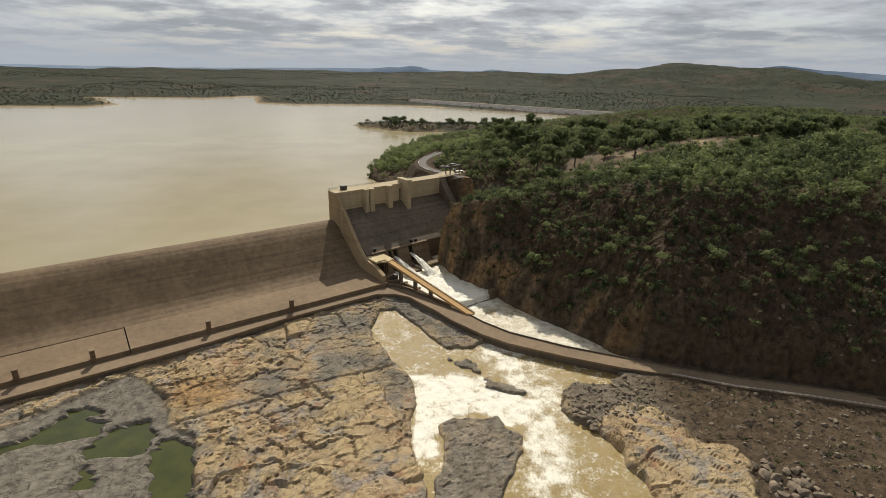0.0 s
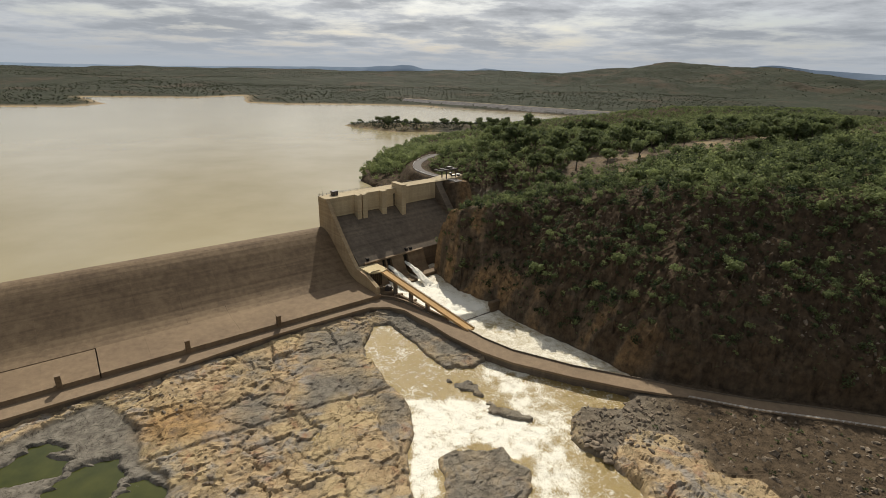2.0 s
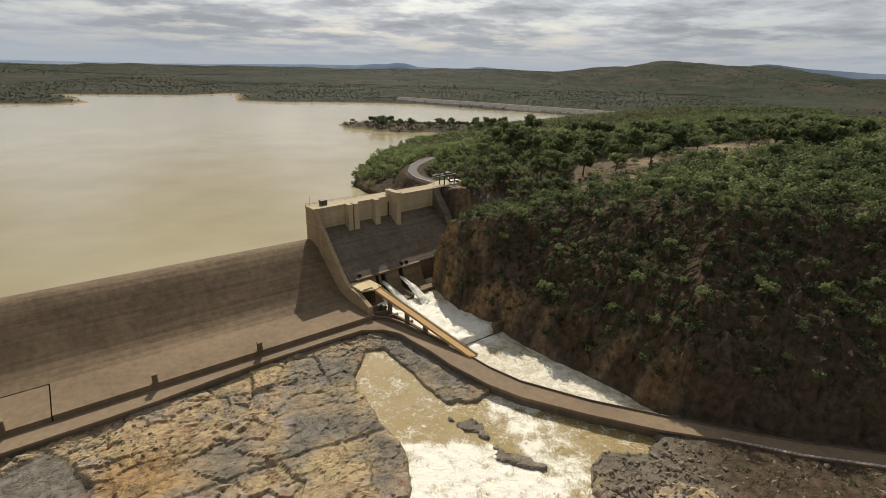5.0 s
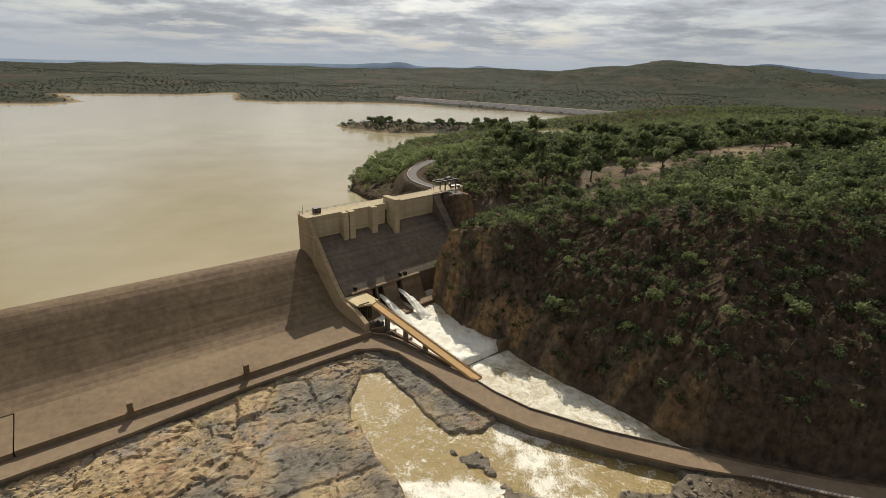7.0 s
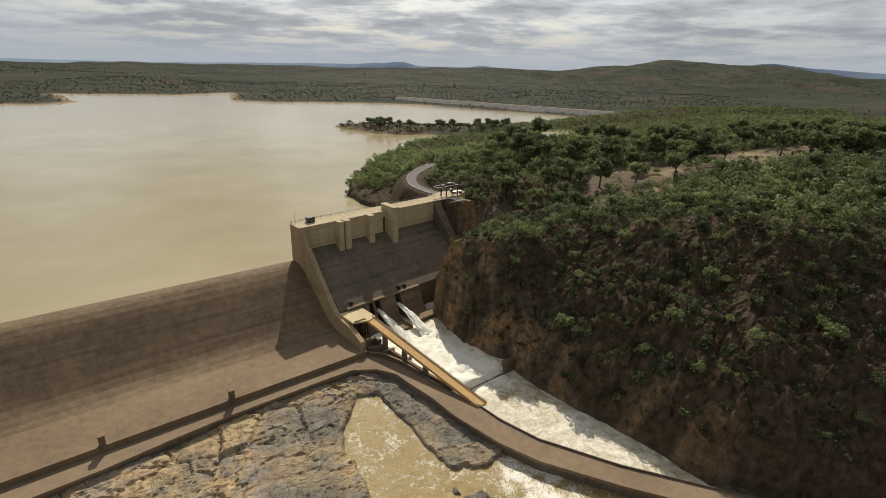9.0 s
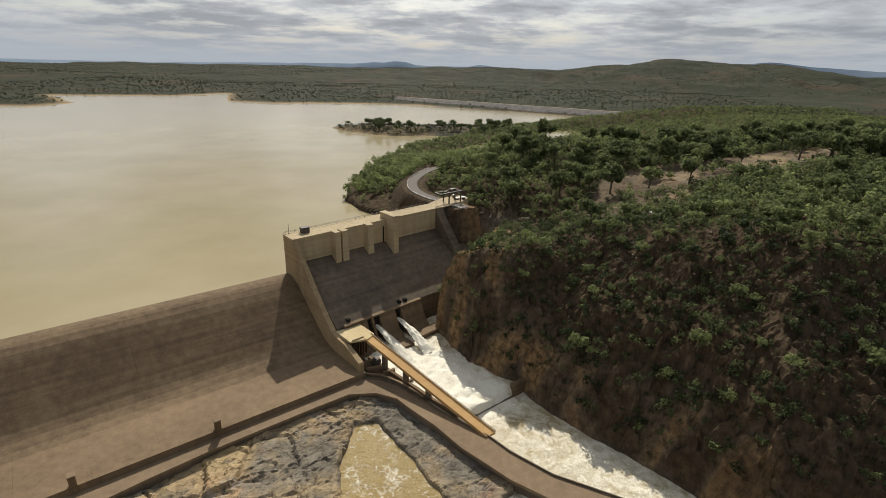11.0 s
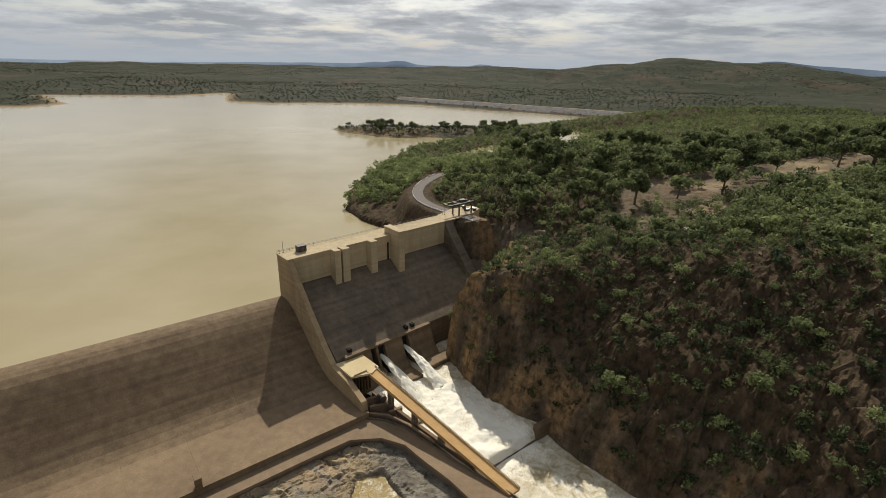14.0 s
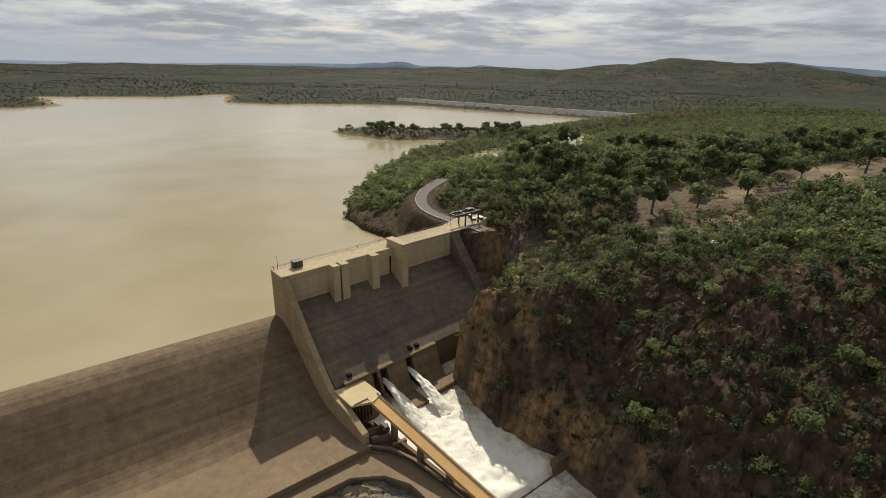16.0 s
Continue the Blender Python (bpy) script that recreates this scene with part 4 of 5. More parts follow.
# ---- far range, embankment ----
def range_strip(name, label, ratio0, ratio1, dist, top):
    r = np.linspace(ratio0, ratio1, 60)
    rows = []
    for k in range(5):
        d = dist + k * 30
        X = r * d / np.sqrt(1 + r * r)
        Y = d / np.sqrt(1 + r * r)
        Z = np.where(np.full(60, k) == 0, -5, top(r) * (k / 4.0) ** 0.6 + 4 * fbm(r * 60, np.full(60, k * 1.0), 3, 9) * (k > 0))
        rows.append(np.stack([X, Y, Z], -1))
    V = np.concatenate(rows)
    idx = np.arange(300).reshape(5, 60)
    q = np.stack([idx[:-1, :-1], idx[:-1, 1:], idx[1:, 1:], idx[1:, :-1]], -1).reshape(-1, 4)
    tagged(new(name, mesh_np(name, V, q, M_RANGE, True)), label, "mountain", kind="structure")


def bell(r, c, w):
    return np.exp(-((r - c) / w) ** 2)


range_strip("backdrop_hills", "far range of hills with blue haze painted in", -0.95, 0.2, 4640, lambda r: 62 + 30 * smooth(r, -0.6, -0.15) + 34 * bell(r, -0.082, 0.018) + 18 * bell(r, -0.125, 0.03) + 26 * bell(r, 0.072, 0.014))
range_strip("backdrop_hills", "mountains behind the flat-topped hill with blue haze painted in", 0.42, 0.98, 4560, lambda r: 120 + 62 * bell(r, 0.60, 0.07) + 30 * bell(r, 0.72, 0.08) + 14 * bell(r, 0.84, 0.06))

E0, E1 = Vector((-60, 1560, 0)), Vector((430, 1262, 0))
emb_m = Matrix.Translation(E0) @ (E1 - E0).to_track_quat("X", "Z").to_matrix().to_4x4()
emb_len = (E1 - E0).length
embankment = thing("embankment", emb_m, "long grey rockfill embankment with a pale crest road", "dam", kind="structure")
part("fill", prism([(34, -4), (4, 12.0), (-4, 12.0), (-44, -8)], -90, emb_len + 190), M_FILL, embankment)
part("crest_road", box(-90, emb_len + 190, -3.6, 3.6, 11.9, 12.4), M_PALE, embankment, "pale gravel crest road")


# ---- plants ----
def leaf_cards(rng, base, radius, tall, count, size, tints, clumps=6):
    """Leaf quads for many plants at once: base (n, 3), radius, tall (n,), tints (n,)."""
    n = len(base)
    cd = rng.normal(size=(n, clumps, 3))
    cd /= np.linalg.norm(cd, axis=2, keepdims=True) + 1e-9
    cd[..., 2] = cd[..., 2] * 0.75
    cc = cd * rng.uniform(0.35, 0.8, (n, clumps, 1))
    pick = rng.integers(0, clumps, (n, count))
    d = rng.normal(size=(n, count, 3))
    d /= np.linalg.norm(d, axis=2, keepdims=True) + 1e-9
    p = cc[np.arange(n)[:, None], pick] + d * rng.uniform(0.22, 0.42, (n, count, 1))
    scale = np.stack([radius, radius, tall * 0.5], -1)[:, None, :]
    centre = base[:, None, :] + p * scale + np.array([0, 0, 1.0]) * (tall * 0.58)[:, None, None]
    nrm = d * 0.8 + rng.normal(size=d.shape) * 0.55 + np.array([0, 0, 0.35])
    nrm /= np.linalg.norm(nrm, axis=2, keepdims=True)
    t1 = np.cross(nrm, rng.normal(size=d.shape))
    t1 /= np.linalg.norm(t1, axis=2, keepdims=True) + 1e-9
    t2 = np.cross(nrm, t1)
    s = (size * radius)[:, None, None] * rng.uniform(0.6, 1.3, (n, count, 1))
    a, b = t1 * s, t2 * s * rng.uniform(0.5, 0.9, (n, count, 1))
    V = np.stack([centre - a, centre - b * 0.8, centre + a, centre + b], 2).reshape(-1, 3)
    F = np.arange(len(V)).reshape(-1, 4)
    # tint varies a leaf at random and rises towards the crown's top
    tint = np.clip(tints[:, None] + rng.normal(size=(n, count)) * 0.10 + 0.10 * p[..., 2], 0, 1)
    return V, F, np.repeat(tint.ravel(), 4)


rng = np.random.default_rng(7)


def scatter(x0, x1, y0, y1, step, jitter=0.9):
    X, Y = np.meshgrid(np.arange(x0, x1, step), np.arange(y0, y1, step))
    X = X.ravel() + rng.uniform(-0.5, 0.5, X.size) * step * jitter
    Y = Y.ravel() + rng.uniform(-0.5, 0.5, Y.size) * step * jitter
    return X, Y


def grounded(X, Y):
    return np.stack([X, Y, height(X, Y)], -1)


def stuff_leaves(name, label, X, Y, R, Hh, count, size, tint, material=M_LEAF, category="shrubs", sink=0.15):
    base = grounded(X, Y)
    base[:, 2] -= sink * Hh
    V, F, T = leaf_cards(rng, base, R, Hh, count, size, tint)
    ob = new(name, mesh_np(name, V, F, material, False, {"tint": T}))
    return tagged(ob, label, category, kind="stuff")


# what grows where on the near hill
X, Y = scatter(-95, 330, 185, 640, 3.3)
dr, dl = away(X, Y, CLIFF), away(X, Y, HEAD)
din = signed(X, Y, HILL)
clear = smooth(signed(X, Y, CLEARING), 0, 9) * (0.7 + 0.3 * smooth(Y, 380, 400))
a_loc = (X - AX) * 0.737 + (Y - AY) * 0.676
b_loc = (X - AX) * 0.676 - (Y - AY) * 0.737
seaward = (dl < 42) & (Y < 520) & (Y > 400)
ok = (din > 1.2) & (np.hypot((X - 24) / 26, (Y - 412) / 17) > 0.95 + 0.3 * rng.uniform(size=X.size)) & (away(X, Y, HILL_ROAD) > np.where(seaward, 15, 10)) & ~(seaward & (dl < 34) & (Y < 482) & (rng.uniform(size=X.size) < 0.85)) & ~(((a_loc < 95) & (b_loc > -14) & (b_loc < 39)) | ((a_loc < 122) & (b_loc > -14) & (b_loc < 5))) & (np.abs(X) < 0.98 * Y + 40)
dens = 0.72 + 0.15 * (X < 90) + 0.20 * smooth(dr, 5, 30) + 0.15 * smooth(dr, 55, 95) + 0.1 * smooth(X, 110, 150) + 1.4 * fbm(X / 24, Y / 24, 4, 301)
near_dam = (Y > 312) & (X < 45)
dens = np.where(dr < 6, 0.35 + 0.4 * near_dam, dens + 0.3 * near_dam) * (1 - 0.97 * clear) * (0.25 + 0.75 * smooth(dl, 6, 24))
bare = smooth(fbm(X / 15, Y / 15, 3, 333), 0.10, 0.2) * (dr < 70)
ok &= rng.uniform(size=X.size) < dens * (1 - 0.55 * bare)
X, Y, dr = X[ok], Y[ok], dr[ok]
R = rng.gamma(2.6, 0.74, X.size).clip(0.8, 4.6) * (0.9 + 0.5 * smooth(dr, 50, 100))
Hh = R * rng.uniform(1.5, 2.2, X.size)
tint = np.clip(0.26 + 0.8 * fbm(X / 30, Y / 30, 3, 311) + rng.normal(size=X.size) * 0.24 + 0.22 * smooth(dr, 50, 100) + 0.4 * smooth(-away(X, Y, HEAD), -170, -90) * smooth(Y, 400, 440), 0, 1)
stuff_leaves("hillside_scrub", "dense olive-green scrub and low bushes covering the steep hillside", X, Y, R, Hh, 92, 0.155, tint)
# broken stone lying on the slope
Xs, Ys = scatter(-10, 230, 190, 400, 2.0)
ds = away(Xs, Ys, CLIFF)
ok = (signed(Xs, Ys, HILL) > 0.8) & (ds < 95) & (rng.uniform(size=Xs.size) < 0.35 + 1.6 * fbm(Xs / 13, Ys / 13, 3, 391)) & ((Xs - AX) * 0.737 + (Ys - AY) * 0.676 > 96)
Xs, Ys = Xs[ok], Ys[ok]
HILL_STONES = (Xs, Ys)
# low tufts between them
X, Y = scatter(-95, 260, 185, 480, 2.6)
ok = (signed(X, Y, HILL) > 1.5) & (away(X, Y, HILL_ROAD) > 6) & (signed(X, Y, CLEARING) < 2)
a_loc = (X - AX) * 0.737 + (Y - AY) * 0.676
b_loc = (X - AX) * 0.676 - (Y - AY) * 0.737
ok &= ~(((a_loc < 95) & (b_loc > -14) & (b_loc < 39)) | ((a_loc < 122) & (b_loc > -14) & (b_loc < 5))) & (rng.uniform(size=X.size) < 0.45 + fbm(X / 18, Y / 18, 3, 321))
X, Y = X[ok], Y[ok]
R = rng.uniform(0.35, 0.95, X.size)
stuff_leaves("hillside_grass", "dry grass tufts and seedlings between the rocks", X, Y, R, R * 1.2, 16, 0.32, np.clip(rng.normal(size=X.size) * 0.2 + 0.42, 0, 1), category="grass")
# woods on the back of the hill
X, Y = scatter(-90, 900, 640, 1330, 6.2)
dl = away(X, Y, HEAD)
ok = (signed(X, Y, HILL) > 5) & (rng.uniform(size=X.size) < 0.75 + 0.6 * fbm(X / 60, Y / 60, 3, 341)) & (np.abs(X) < 1.02 * Y + 20)
X, Y = X[ok], Y[ok]
R = rng.uniform(2.6, 5.2, X.size)
stuff_leaves("hilltop_woods", "green woodland on the back of the hill", X, Y, R, R * 1.7, 34, 0.24, np.clip(rng.normal(size=X.size) * 0.18 + 0.6, 0, 1), category="woods")
X, Y = scatter(250, 620, 330, 700, 6.0)
ok = (signed(X, Y, HILL) > 5) & (signed(X, Y, CLEARING) < -3) & (rng.uniform(size=X.size) < 0.8) & (np.abs(X) < 1.02 * Y + 20) & ((X > 330) | (Y > 640))
X, Y = X[ok], Y[ok]
R = rng.uniform(1.8, 4.0, X.size)
stuff_leaves("hilltop_woods", "green woodland on the shoulder of the hill", X, Y, R, R * 1.6, 50, 0.19, np.clip(rng.normal(size=X.size) * 0.18 + 0.58, 0, 1), category="woods")
# far shores and low country
X, Y = scatter(-1400, 1100, 850, 2300, 13.0)
df = signed(X, Y, FAR)
Zg = height(X, Y)
ok = (df > 6) & (Zg > 0.2) & (rng.uniform(size=X.size) < 0.42 + 1.0 * fbm(X / 110, Y / 110, 4, 351)) & (np.abs(X) < Y + 50)
X, Y = X[ok], Y[ok]
R = rng.uniform(1.8, 4.5, X.size)
stuff_leaves("far_shore_trees", "scattered dull green bush on the far shore", X, Y, R, R * 1.5, 12, 0.36, np.clip(rng.normal(size=X.size) * 0.25 + 0.4, 0, 1), M_FAR_LEAF, "woods")
X, Y = scatter(-3300, 3300, 2100, 4300, 21.0)
ok = (rng.uniform(size=X.size) < 0.35 + 1.6 * fbm(X / 300, Y / 300, 4, 361)) & (np.abs(X) < Y)
X, Y = X[ok], Y[ok]
R = rng.uniform(2.2, 5.0, X.size)
stuff_leaves("far_hill_trees", "dull olive bush on the far hills", X, Y, R, R * 0.8, 8, 0.45, np.clip(rng.normal(size=X.size) * 0.2 + 0.45, 0, 1), M_FAR_LEAF, "woods")


# single trees: a few kinds, each a trunk with limbs and a crown of leaf clumps
def tree_kind(seed, tall, radius, tint, leaves=260):
    r = np.random.default_rng(seed)
    bm = bmesh.new()

    def limb(p0, p1, r0, r1):
        d = Vector(p1) - Vector(p0)
        m = Matrix.Translation((Vector(p0) + Vector(p1)) / 2) @ d.to_track_quat("Z", "Y").to_matrix().to_4x4()
        bmesh.ops.create_cone(bm, cap_ends=True, segments=6, radius1=r0, radius2=r1, depth=d.length, matrix=m)

    fork = Vector((r.uniform(-0.3, 0.3), r.uniform(-0.3, 0.3), tall * 0.38))
    limb((0, 0, -0.6), fork, tall * 0.035, tall * 0.024)
    for k in range(4):
        ang = k * 1.57 + r.uniform(-0.5, 0.5)
        tip = Vector((math.cos(ang) * radius * 0.62, math.sin(ang) * radius * 0.62, tall * r.uniform(0.6, 0.85)))
        limb(fork, tip, tall * 0.02, tall * 0.008)
    tree = tagged(new("tree"), "green broad-crowned tree on the hill", "tree", "hill trees")
    trunk = part("trunk", bm, M_BARK, tree)
    base = np.array([[0.0, 0.0, tall * 0.26]])
    V, F, T = leaf_cards(r, base, np.array([radius]), np.array([tall * 0.72]), leaves, 0.13, np.array([tint]), 11)
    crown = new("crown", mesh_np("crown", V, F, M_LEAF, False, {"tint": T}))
    crown.parent = tree
    return tree


KINDS = [tree_kind(11, 9.0, 4.6, 0.52, 560), tree_kind(12, 10.5, 5.0, 0.44, 620), tree_kind(13, 8.0, 4.2, 0.68, 520), tree_kind(14, 7.0, 3.4, 0.82, 380),
         tree_kind(15, 11.0, 4.8, 0.30, 560), tree_kind(16, 5.5, 2.8, 0.85, 260), tree_kind(17, 6.0, 3.1, 0.55, 300)]
LABELS = ["dark green spreading tree with a short trunk", "large dense dark green shade tree", "mid-green tree with a round leafy crown", "light green open-crowned young tree",
          "tall dark evergreen with a dense crown", "small tree with bright yellow-green leaves", "olive-green small tree on the slope"]
for tree, label in zip(KINDS, LABELS):
    tagged(tree, label)


def plant(kind, x, y, size):
    z = float(height(np.array([x]), np.array([y]))[0])
    m = Matrix.LocRotScale((x, y, z), Euler((0, 0, random.uniform(0, 6.28))), (size * random.uniform(0.9, 1.1),) * 2 + (size,))
    return copy_thing(KINDS[kind], m)


# shade trees round the clearing on top
rt = random.Random(5)
placed = 0
while placed < 110:
    x, y = rt.uniform(30, 330), rt.uniform(350, 560)
    s = float(signed(np.array([x]), np.array([y]), CLEARING)[0])
    edge = rt.random() < (0.9 if -26 < s < 5 and y > 418 else 0.30 if (s < -26 and y > 430) else 0.12 if s > 5 and y > 405 else 0.03)
    if edge and float(signed(np.array([x]), np.array([y]), HILL)[0]) > 20 and abs(x) < y:
        plant(rt.choice([0, 0, 1, 1, 2, 2, 4, 3]), x, y, rt.uniform(1.4, 2.2))
        placed += 1
# small trees on the slope
placed = 0
while placed < 90:
    x, y = rt.uniform(-20, 210), rt.uniform(215, 420)
    px_, py_ = np.array([x]), np.array([y])
    d = float(away(px_, py_, CLIFF)[0])
    al, bl = (x - AX) * 0.737 + (y - AY) * 0.676, (x - AX) * 0.676 - (y - AY) * 0.737
    if float(signed(px_, py_, HILL)[0]) > 5 and d > 12 and float(signed(px_, py_, CLEARING)[0]) < 0 and not (al < 97 and -16 < bl < 44) and not (al < 126 and -16 < bl < 10) and float(away(px_, py_, HILL_ROAD)[0]) > 10:
        plant(rt.choice([2, 3, 5, 6, 6, 5, 0]), x, y, rt.uniform(0.7, 1.3))
        placed += 1
# headland shore
placed = 0
while placed < 24:
    x, y = rt.uniform(-90, -10), rt.uniform(450, 640)
    px_, py_ = np.array([x]), np.array([y])
    if float(signed(px_, py_, HILL)[0]) > 7 and float(away(px_, py_, HILL_ROAD)[0]) > 11:
        plant(rt.choice([2, 3, 6, 0]), x, y, rt.uniform(0.6, 0.95))
        placed += 1
# island: low bush and standing trees
X, Y = scatter(-200, 180, 830, 1090, 3.6)
ok = (signed(X, Y, ISLE) > 3) & (rng.uniform(size=X.size) < 0.5 - 0.42 * smooth(X, -20, 40) * (1 - smooth(Y, 900, 960)))
X, Y = X[ok], Y[ok]
R = rng.uniform(1.2, 3.4, X.size)
stuff_leaves("island_bush", "dark olive bush on the low island", X, Y, R, R * 2.1, 30, 0.24, np.clip(rng.normal(size=X.size) * 0.15 + 0.15, 0, 1), M_FAR_LEAF)
placed = 0
while placed < 64:
    x, y = rt.uniform(-190, 170), rt.uniform(850, 1080)
    if float(signed(np.array([x]), np.array([y]), ISLE)[0]) > 3:
        ob = plant(rt.choice([4, 4, 6]), x, y, rt.uniform(0.7, 1.5))
        tagged(ob, "dark slender tree standing on the low island", group="island trees")
        placed += 1
for tree in KINDS:
    tree.matrix_world = Matrix.LocRotScale((rt.uniform(60, 120), rt.uniform(470, 520), 0), None, (1, 1, 1))
    tree.location.z = float(height(np.array([tree.location.x]), np.array([tree.location.y]))[0])


# ---- boulders ----
def stone(seed):
    bm = bmesh.new()
    bmesh.ops.create_icosphere(bm, subdivisions=2, radius=1)
    r = random.Random(seed)
    planes = [(Vector((r.gauss(0, 1), r.gauss(0, 1), r.gauss(0, 1))).normalized(), r.uniform(0.45, 0.8)) for _ in range(11)]
    for v in bm.verts:
        for nrm, d in planes:
            k = v.co.dot(nrm) - d
            if k > 0:
                v.co -= nrm * k
        v.co.z *= 0.75
    me = bpy.data.meshes.new("boulder")
    bm.to_mesh(me)
    bm.free()
    me.materials.append(M_STONE)
    return me


STONES = [stone(s) for s in range(7)]


def rubble(name, label, x, y, size):
    ob = new(name, rt.choice(STONES))
    z = float(height(np.array([x]), np.array([y]))[0])
    ob.matrix_world = Matrix.LocRotScale((x, y, z + 0.15 * size), Euler((rt.uniform(-0.3, 0.3), rt.uniform(-0.3, 0.3), rt.uniform(0, 6.28))),
                                         (size * rt.uniform(0.7, 1.3), size * rt.uniform(0.7, 1.1), size * rt.uniform(0.6, 1.0)))
    return tagged(ob, label, "boulder", "river boulders")


for n_st, (x0, x1, y0, y1), lo, hi in ((170, (51, 92, 172, 203), 0.4, 1.5), (26, (55, 62, 168, 182), 1.2, 2.6), (40, (112, 128, 132, 152), 0.9, 3.0), (50, (96, 150, 130, 190), 0.4, 1.3), (40, (140, 190, 150, 182), 0.5, 1.8), (30, (-90, -60, 125, 168), 0.4, 1.5), (40, (-140, -100, 186, 205), 0.4, 1.2)):
    for _ in range(n_st):
        x, y = rt.uniform(x0, x1), rt.uniform(y0, y1)
        if float(height(np.array([x]), np.array([y]))[0]) > -33.6:
            rubble("boulder", rt.choice(["grey angular river boulder", "brown weathered river boulder"]), x, y, rt.uniform(lo, hi))
def chips(name, label, Xr, Yr, mean):
    unit = np.array([(1, 0, 0), (-1, 0, 0), (0, 1, 0), (0, -1, 0), (0, 0, 1), (0, 0, -1)], float)
    octa = np.array([(0, 2, 4), (2, 1, 4), (1, 3, 4), (3, 0, 4), (2, 0, 5), (1, 2, 5), (3, 1, 5), (0, 3, 5)])
    sz = rng.gamma(2.2, mean / 2.2, Xr.size).clip(0.1, 2.2)[:, None, None]
    Vr = unit[None] * rng.uniform(0.6, 1.4, (Xr.size, 6, 1)) * sz + rng.normal(size=(Xr.size, 6, 3)) * 0.25 * sz + grounded(Xr, Yr)[:, None, :]
    Fr = octa[None] + 6 * np.arange(Xr.size)[:, None, None]
    tagged(new(name, mesh_np(name, Vr.reshape(-1, 3), Fr.reshape(-1, 3), M_STONE)), label, "rubble", kind="stuff")


chips("slope_rubble", "broken brown stone scattered over the hillside", *HILL_STONES, 0.42)
# bank bushes on the right side below the road
X, Y = scatter(82, 260, 105, 196, 4.2)
ok = (rng.uniform(size=X.size) < 0.22 + 0.9 * fbm(X / 14, Y / 14, 3, 371)) & (signed(X, Y, SLAB) < -1) & (pool_side(X, Y) < -12)
X, Y = X[ok], Y[ok]
R = rng.uniform(0.5, 1.6, X.size)
stuff_leaves("bank_bushes", "low olive bushes on the rubble bank", X, Y, R, R * 1.1, 46, 0.2, np.clip(rng.normal(size=X.size) * 0.2 + 0.35, 0, 1))
Xr = rng.uniform(56, 220, 2600)
Yr = rng.uniform(110, 205, 2600)
ok = (signed(Xr, Yr, SLAB) < 0.5) & (height(Xr, Yr) > -33.2) & (pool_side(Xr, Yr) < -10)
Xr, Yr = Xr[ok], Yr[ok]
chips("rubble", "loose grey-brown rubble on the river bank", Xr, Yr, 0.4)

# ---- small things on the dam ----
def rail(name, label, pts, h, spacing, material, parent_m=None):
    """A hand rail: posts and two bars along a line of points."""
    th = thing(name, parent_m or pose(0, 0, 0), label, "railing")
    for a, b in zip(pts, pts[1:]):
        a, b = Vector(a), Vector(b)
        for hh in (h, h * 0.55):
            part("bar", beam(a + Vector((0, 0, hh)), b + Vector((0, 0, hh)), 0.09, 0.09), material, th)
        k = max(1, int((b - a).length / spacing))
        for i in range(k + 1):
            p = a.lerp(b, i / k)
            part("post", box(p.x - 0.06, p.x + 0.06, p.y - 0.06, p.y + 0.06, p.z - 0.05, p.z + h), material, th)
    return th


CREST = 20.75
rail("crest_railing", "thin steel hand rail along the upstream crest edge", [(-0.3, 5.9, CREST), (30, 5.9, CREST), (60, 5.9, CREST), (100, 5.9, CREST)], 1.1, 6.0, M_STEEL, MA)
kiosk = thing("control_cabinet", MA @ pose(9.5, 2.2, CREST), "dark steel control cabinet on the dam crest", "cabinet")
part("body", box(-2.0, 2.0, -1.5, 1.5, 0, 2.6, 0.08), M_STEEL, kiosk)
part("roof", box(-2.2, 2.2, -1.7, 1.7, 2.6, 2.85, 0.05), M_STEEL, kiosk)
part("door", box(-0.5, 0.5, -1.56, -1.5, 0.1, 2.1), M_FACE, kiosk)
for ax, h in ((2.2, 5.5), (0.3, 2.0), (101.0, 8.0)):
    pole = thing("pole", MA @ pose(ax, 5.0, CREST), "thin grey steel pole on the dam crest", "pole")
    bm = bmesh.new()
    bmesh.ops.create_cone(bm, cap_ends=True, segments=8, radius1=0.12, radius2=0.07, depth=h, matrix=Matrix.Translation((0, 0, h / 2)))
    part("shaft", bm, M_STEEL, pole)
    part("foot", box(-0.25, 0.25, -0.25, 0.25, 0, 0.12), M_STEEL, pole)
gantry = thing("gantry", MA @ pose(111.0, 1.0, CREST - 0.2), "dark rusty steel gantry frame at the end of the crest", "gantry")
for gx0 in (-5.0, 5.0):
    for gy0 in (-2.6, 2.6):
        part("leg", box(gx0 - 0.35, gx0 + 0.35, gy0 - 0.35, gy0 + 0.35, 0, 6.4, 0.05), M_STEEL, gantry)
for gy0 in (-2.6, 2.6):
    part("beam", box(-12.5, 6.5, gy0 - 0.4, gy0 + 0.4, 6.4, 7.3, 0.05), M_STEEL, gantry)
for gx0 in (-12.0, -5.0, 5.0):
    part("cross_beam", box(gx0 - 0.35, gx0 + 0.35, -2.6, 2.6, 6.5, 7.2), M_STEEL, gantry)
part("winch", box(-2.0, 2.0, -1.4, 1.4, 7.3, 8.6, 0.1), M_STEEL, gantry)
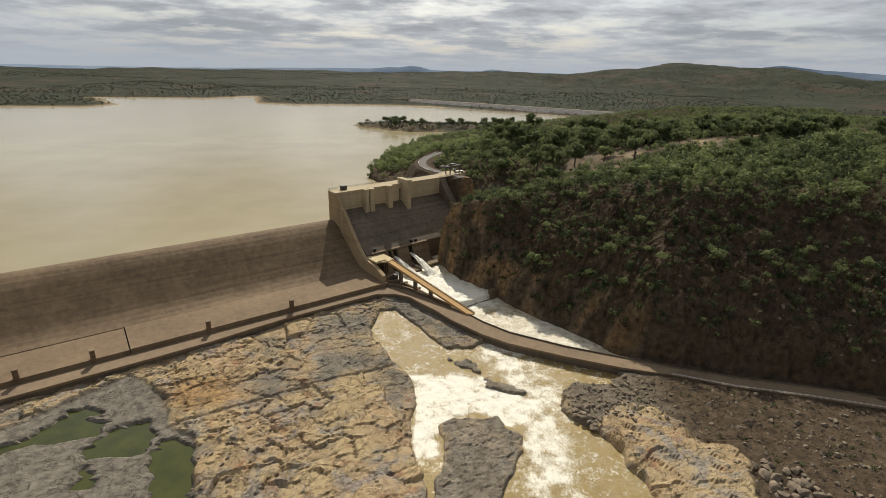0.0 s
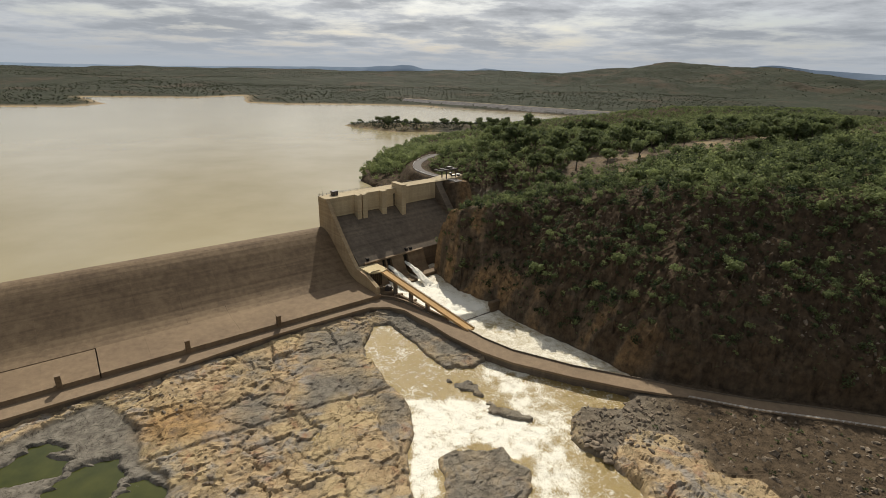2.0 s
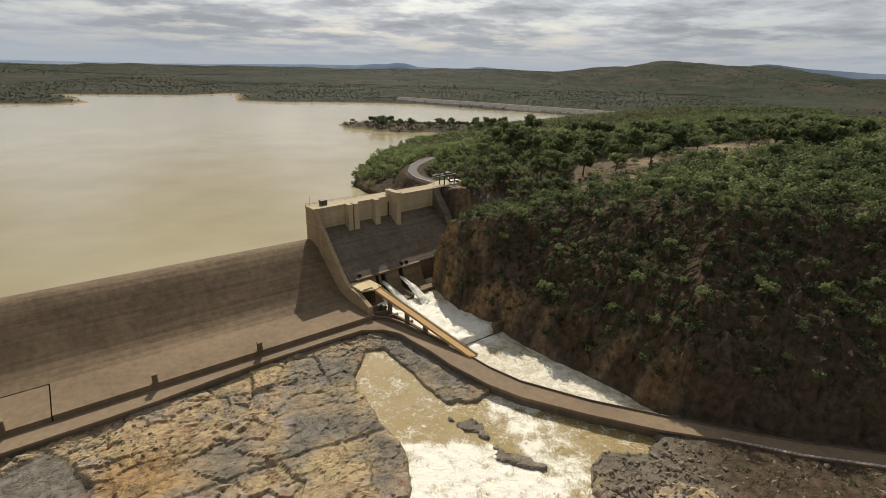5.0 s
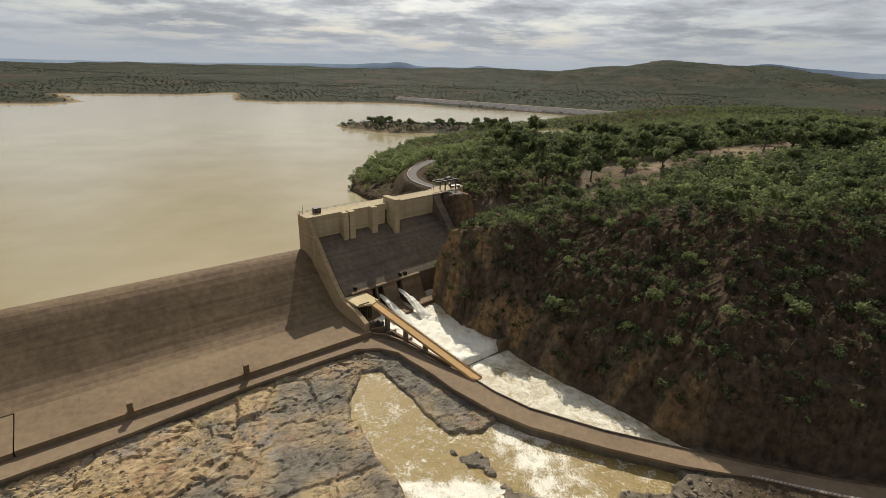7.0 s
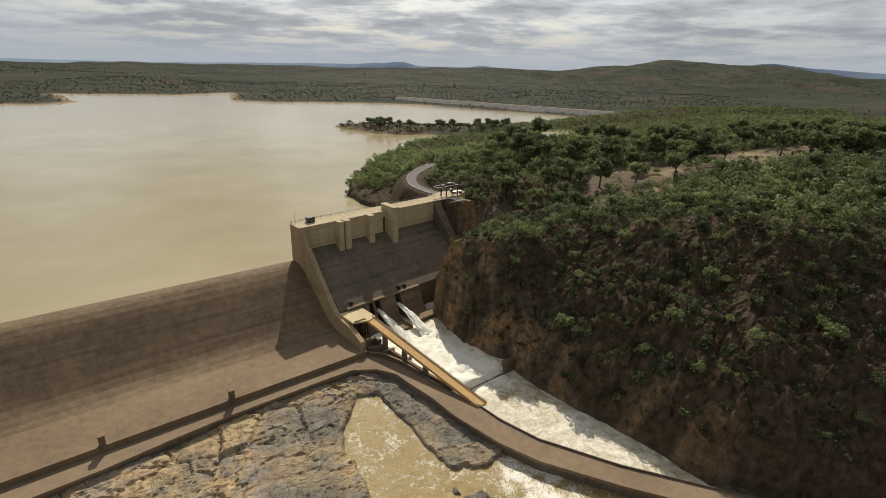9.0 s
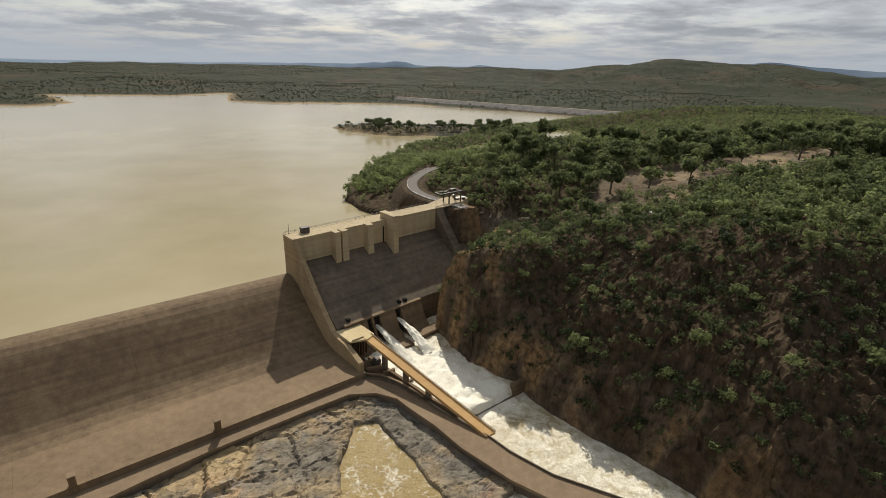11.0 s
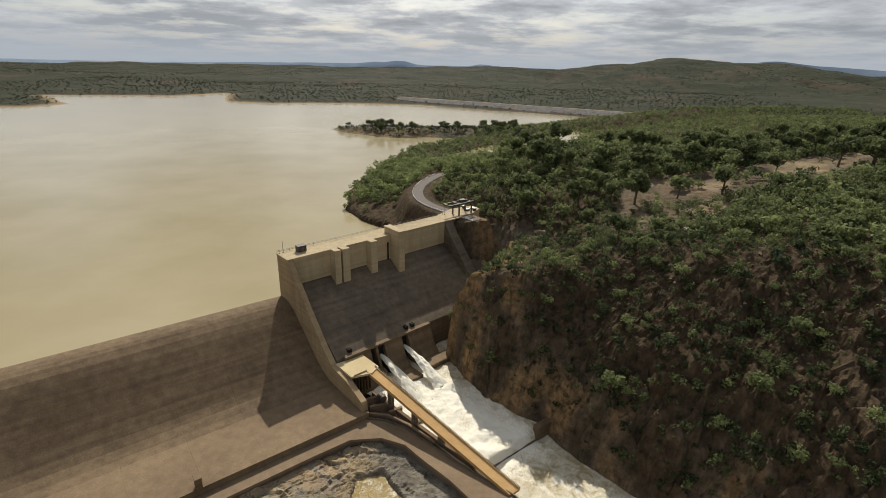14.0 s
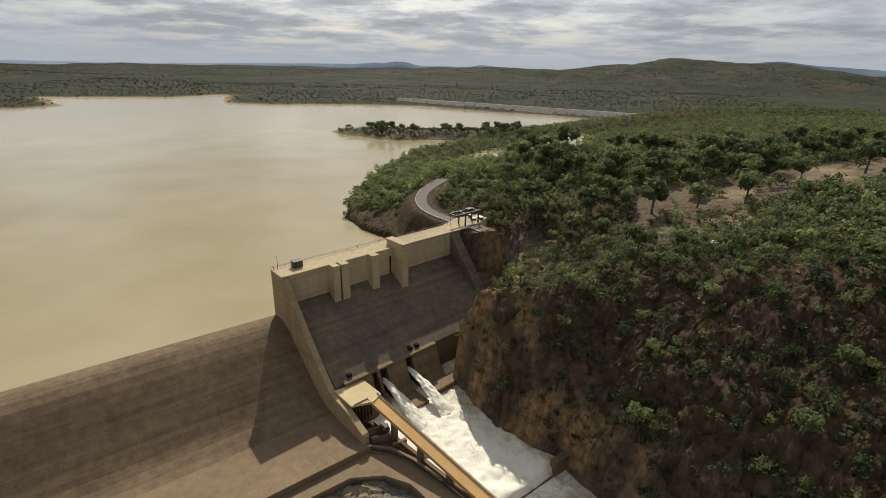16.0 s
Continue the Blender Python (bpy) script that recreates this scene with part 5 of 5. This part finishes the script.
for k, (ax, ay, h, w) in enumerate(((118.0, 3.5, 2.6, 1.2), (121.5, 1.0, 3.2, 1.0), (123.5, 5.0, 2.0, 1.5), (119.5, 8.0, 3.6, 0.9))):
    unit_m = MA @ pose(ax, ay, 0)
    z0 = max(CREST - 1.2, float(height(np.array([unit_m.translation.x]), np.array([unit_m.translation.y]))[0]))
    box_thing = thing("equipment_box", MA @ pose(ax, ay, z0 - 0.2), "pale painted equipment box beside the gantry", "equipment", "equipment boxes")
    part("body", box(-w, w, -w * 0.7, w * 0.7, 0, h * 0.8, 0.06), M_STEEL, box_thing)
    part("roof", box(-w * 1.2, w * 1.2, -w * 0.9, w * 0.9, h * 0.8, h * 0.8 + 0.35, 0.05), M_WHITE, box_thing, "white painted roof")
pad = [(a_, b_) for a_, b_ in ((98, 7.5), (98, -3.0), (116, -2.5), (127, 2.0), (127, 10.0), (112, 12.0))]
tagged(part("crest_landing", prism([(p * 1.0, r) for p, r in pad], 14.0, CREST - 0.15, "z"), M_PALE), "pale concrete landing where the crest meets the hill road", "landing", kind="structure").matrix_world = MA

# hill road: bitumen strip with a pale guard rail
line = [Vector((x, y, 20.1)) for x, y in HILL_ROAD]
fine = []
for i in range(len(line) - 1):
    p0, p1, p2, p3 = line[max(i - 1, 0)], line[i], line[i + 1], line[min(i + 2, len(line) - 1)]
    for k in range(8):
        t = k / 8
        fine.append(0.5 * ((2 * p1) + (p2 - p0) * t + (2 * p0 - 5 * p1 + 4 * p2 - p3) * t * t + (3 * p1 - p0 - 3 * p2 + p3) * t ** 3))
lft, rgt = [], []
for i, p in enumerate(fine):
    d = (fine[min(i + 1, len(fine) - 1)] - fine[max(i - 1, 0)]).normalized()
    nrm = Vector((-d.y, d.x, 0))
    lft.append(tuple(p + nrm * 3.6)), rgt.append(tuple(p - nrm * 3.6))
tagged(part("hill_road", ribbon(lft, rgt, 0.05, 0.5), M_BITUMEN), "grey bitumen road curving along the headland", "road", kind="structure")
rail("guard_rail", "grey guard rail on the outer side of the hill road", lft[::4], 0.8, 4.0, M_WHITE)
# causeway guard rail on the far stretch
rail("road_guard_rail", "pale guard rail along the shaded service road", [(*p, z_road) for p in ROAD_NEAR[11:16]], 0.9, 4.0, M_WHITE)
rail("ramp_railing", "thin dark hand rail along the ramp bridge", [RAMP_SIDE[0], RAMP_SIDE[4], RAMP_SIDE[8], RAMP_SIDE[12]], 1.0, 3.5, M_STEEL)

# lookout on the rim
lx, ly = 106.0, 350.0
lz = float(height(np.array([lx]), np.array([ly]))[0])
lookout = thing("lookout", pose(lx, ly, lz, 0, 0, -6), "pale timber viewing platform on the rim of the hill", "platform")
part("deck", box(-5, 5, -2.2, 2.2, 0.5, 0.8, 0.03), M_WHITE, lookout)
for k in range(5):
    part("post", box(-4.9 + k * 2.4, -4.7 + k * 2.4, -2.2, -2.0, -1.5, 1.9), M_WHITE, lookout)
part("rail", box(-5, 5, -2.2, -2.05, 1.75, 1.9), M_WHITE, lookout)
part("bench", box(-1.5, 1.5, 0.2, 0.8, 0.8, 1.3), M_WHITE, lookout)
# stair up the cutting behind the gantry
stair = thing("stairway", pose(0, 0, 0), "narrow concrete stairway up the rock cutting", "stairs")
s0, s1 = Vector((MA @ Vector((124, -2, 0))).to_tuple()), Vector((50.0, 412.0, 0))
pts = [s0.lerp(s1, k / 24) for k in range(25)]
for k, p in enumerate(pts):
    z = float(height(np.array([p.x]), np.array([p.y]))[0])
    bm = box(-0.9, 0.9, -0.9, 0.9, -0.8, 0.35)
    bmesh.ops.transform(bm, matrix=pose(p.x, p.y, z, 0, 0, 35), verts=bm.verts)
    part("step", bm, M_PALE, stair)
# pale roofs among the trees on top
for k, (x, y, w) in enumerate(((196, 505, 5.0), (262, 520, 6.0), (305, 560, 5.0), (120, 478, 3.0))):
    z = float(height(np.array([x]), np.array([y]))[0])
    hut = thing("shelter", pose(x, y, z, 0, 0, 20 * k), "small open picnic shelter with a pale metal roof", "shelter", "picnic shelters")
    for cx in (-w * 0.8, w * 0.8):
        for cy in (-1.8, 1.8):
            part("post", box(cx - 0.1, cx + 0.1, cy - 0.1, cy + 0.1, -0.3, 2.4), M_STEEL, hut)
    part("roof", prism([(-2.4, 2.4), (0, 3.3), (2.4, 2.4), (2.4, 2.3), (0, 3.2), (-2.4, 2.3)], -w, w), M_WHITE, hut, "pale metal roof")
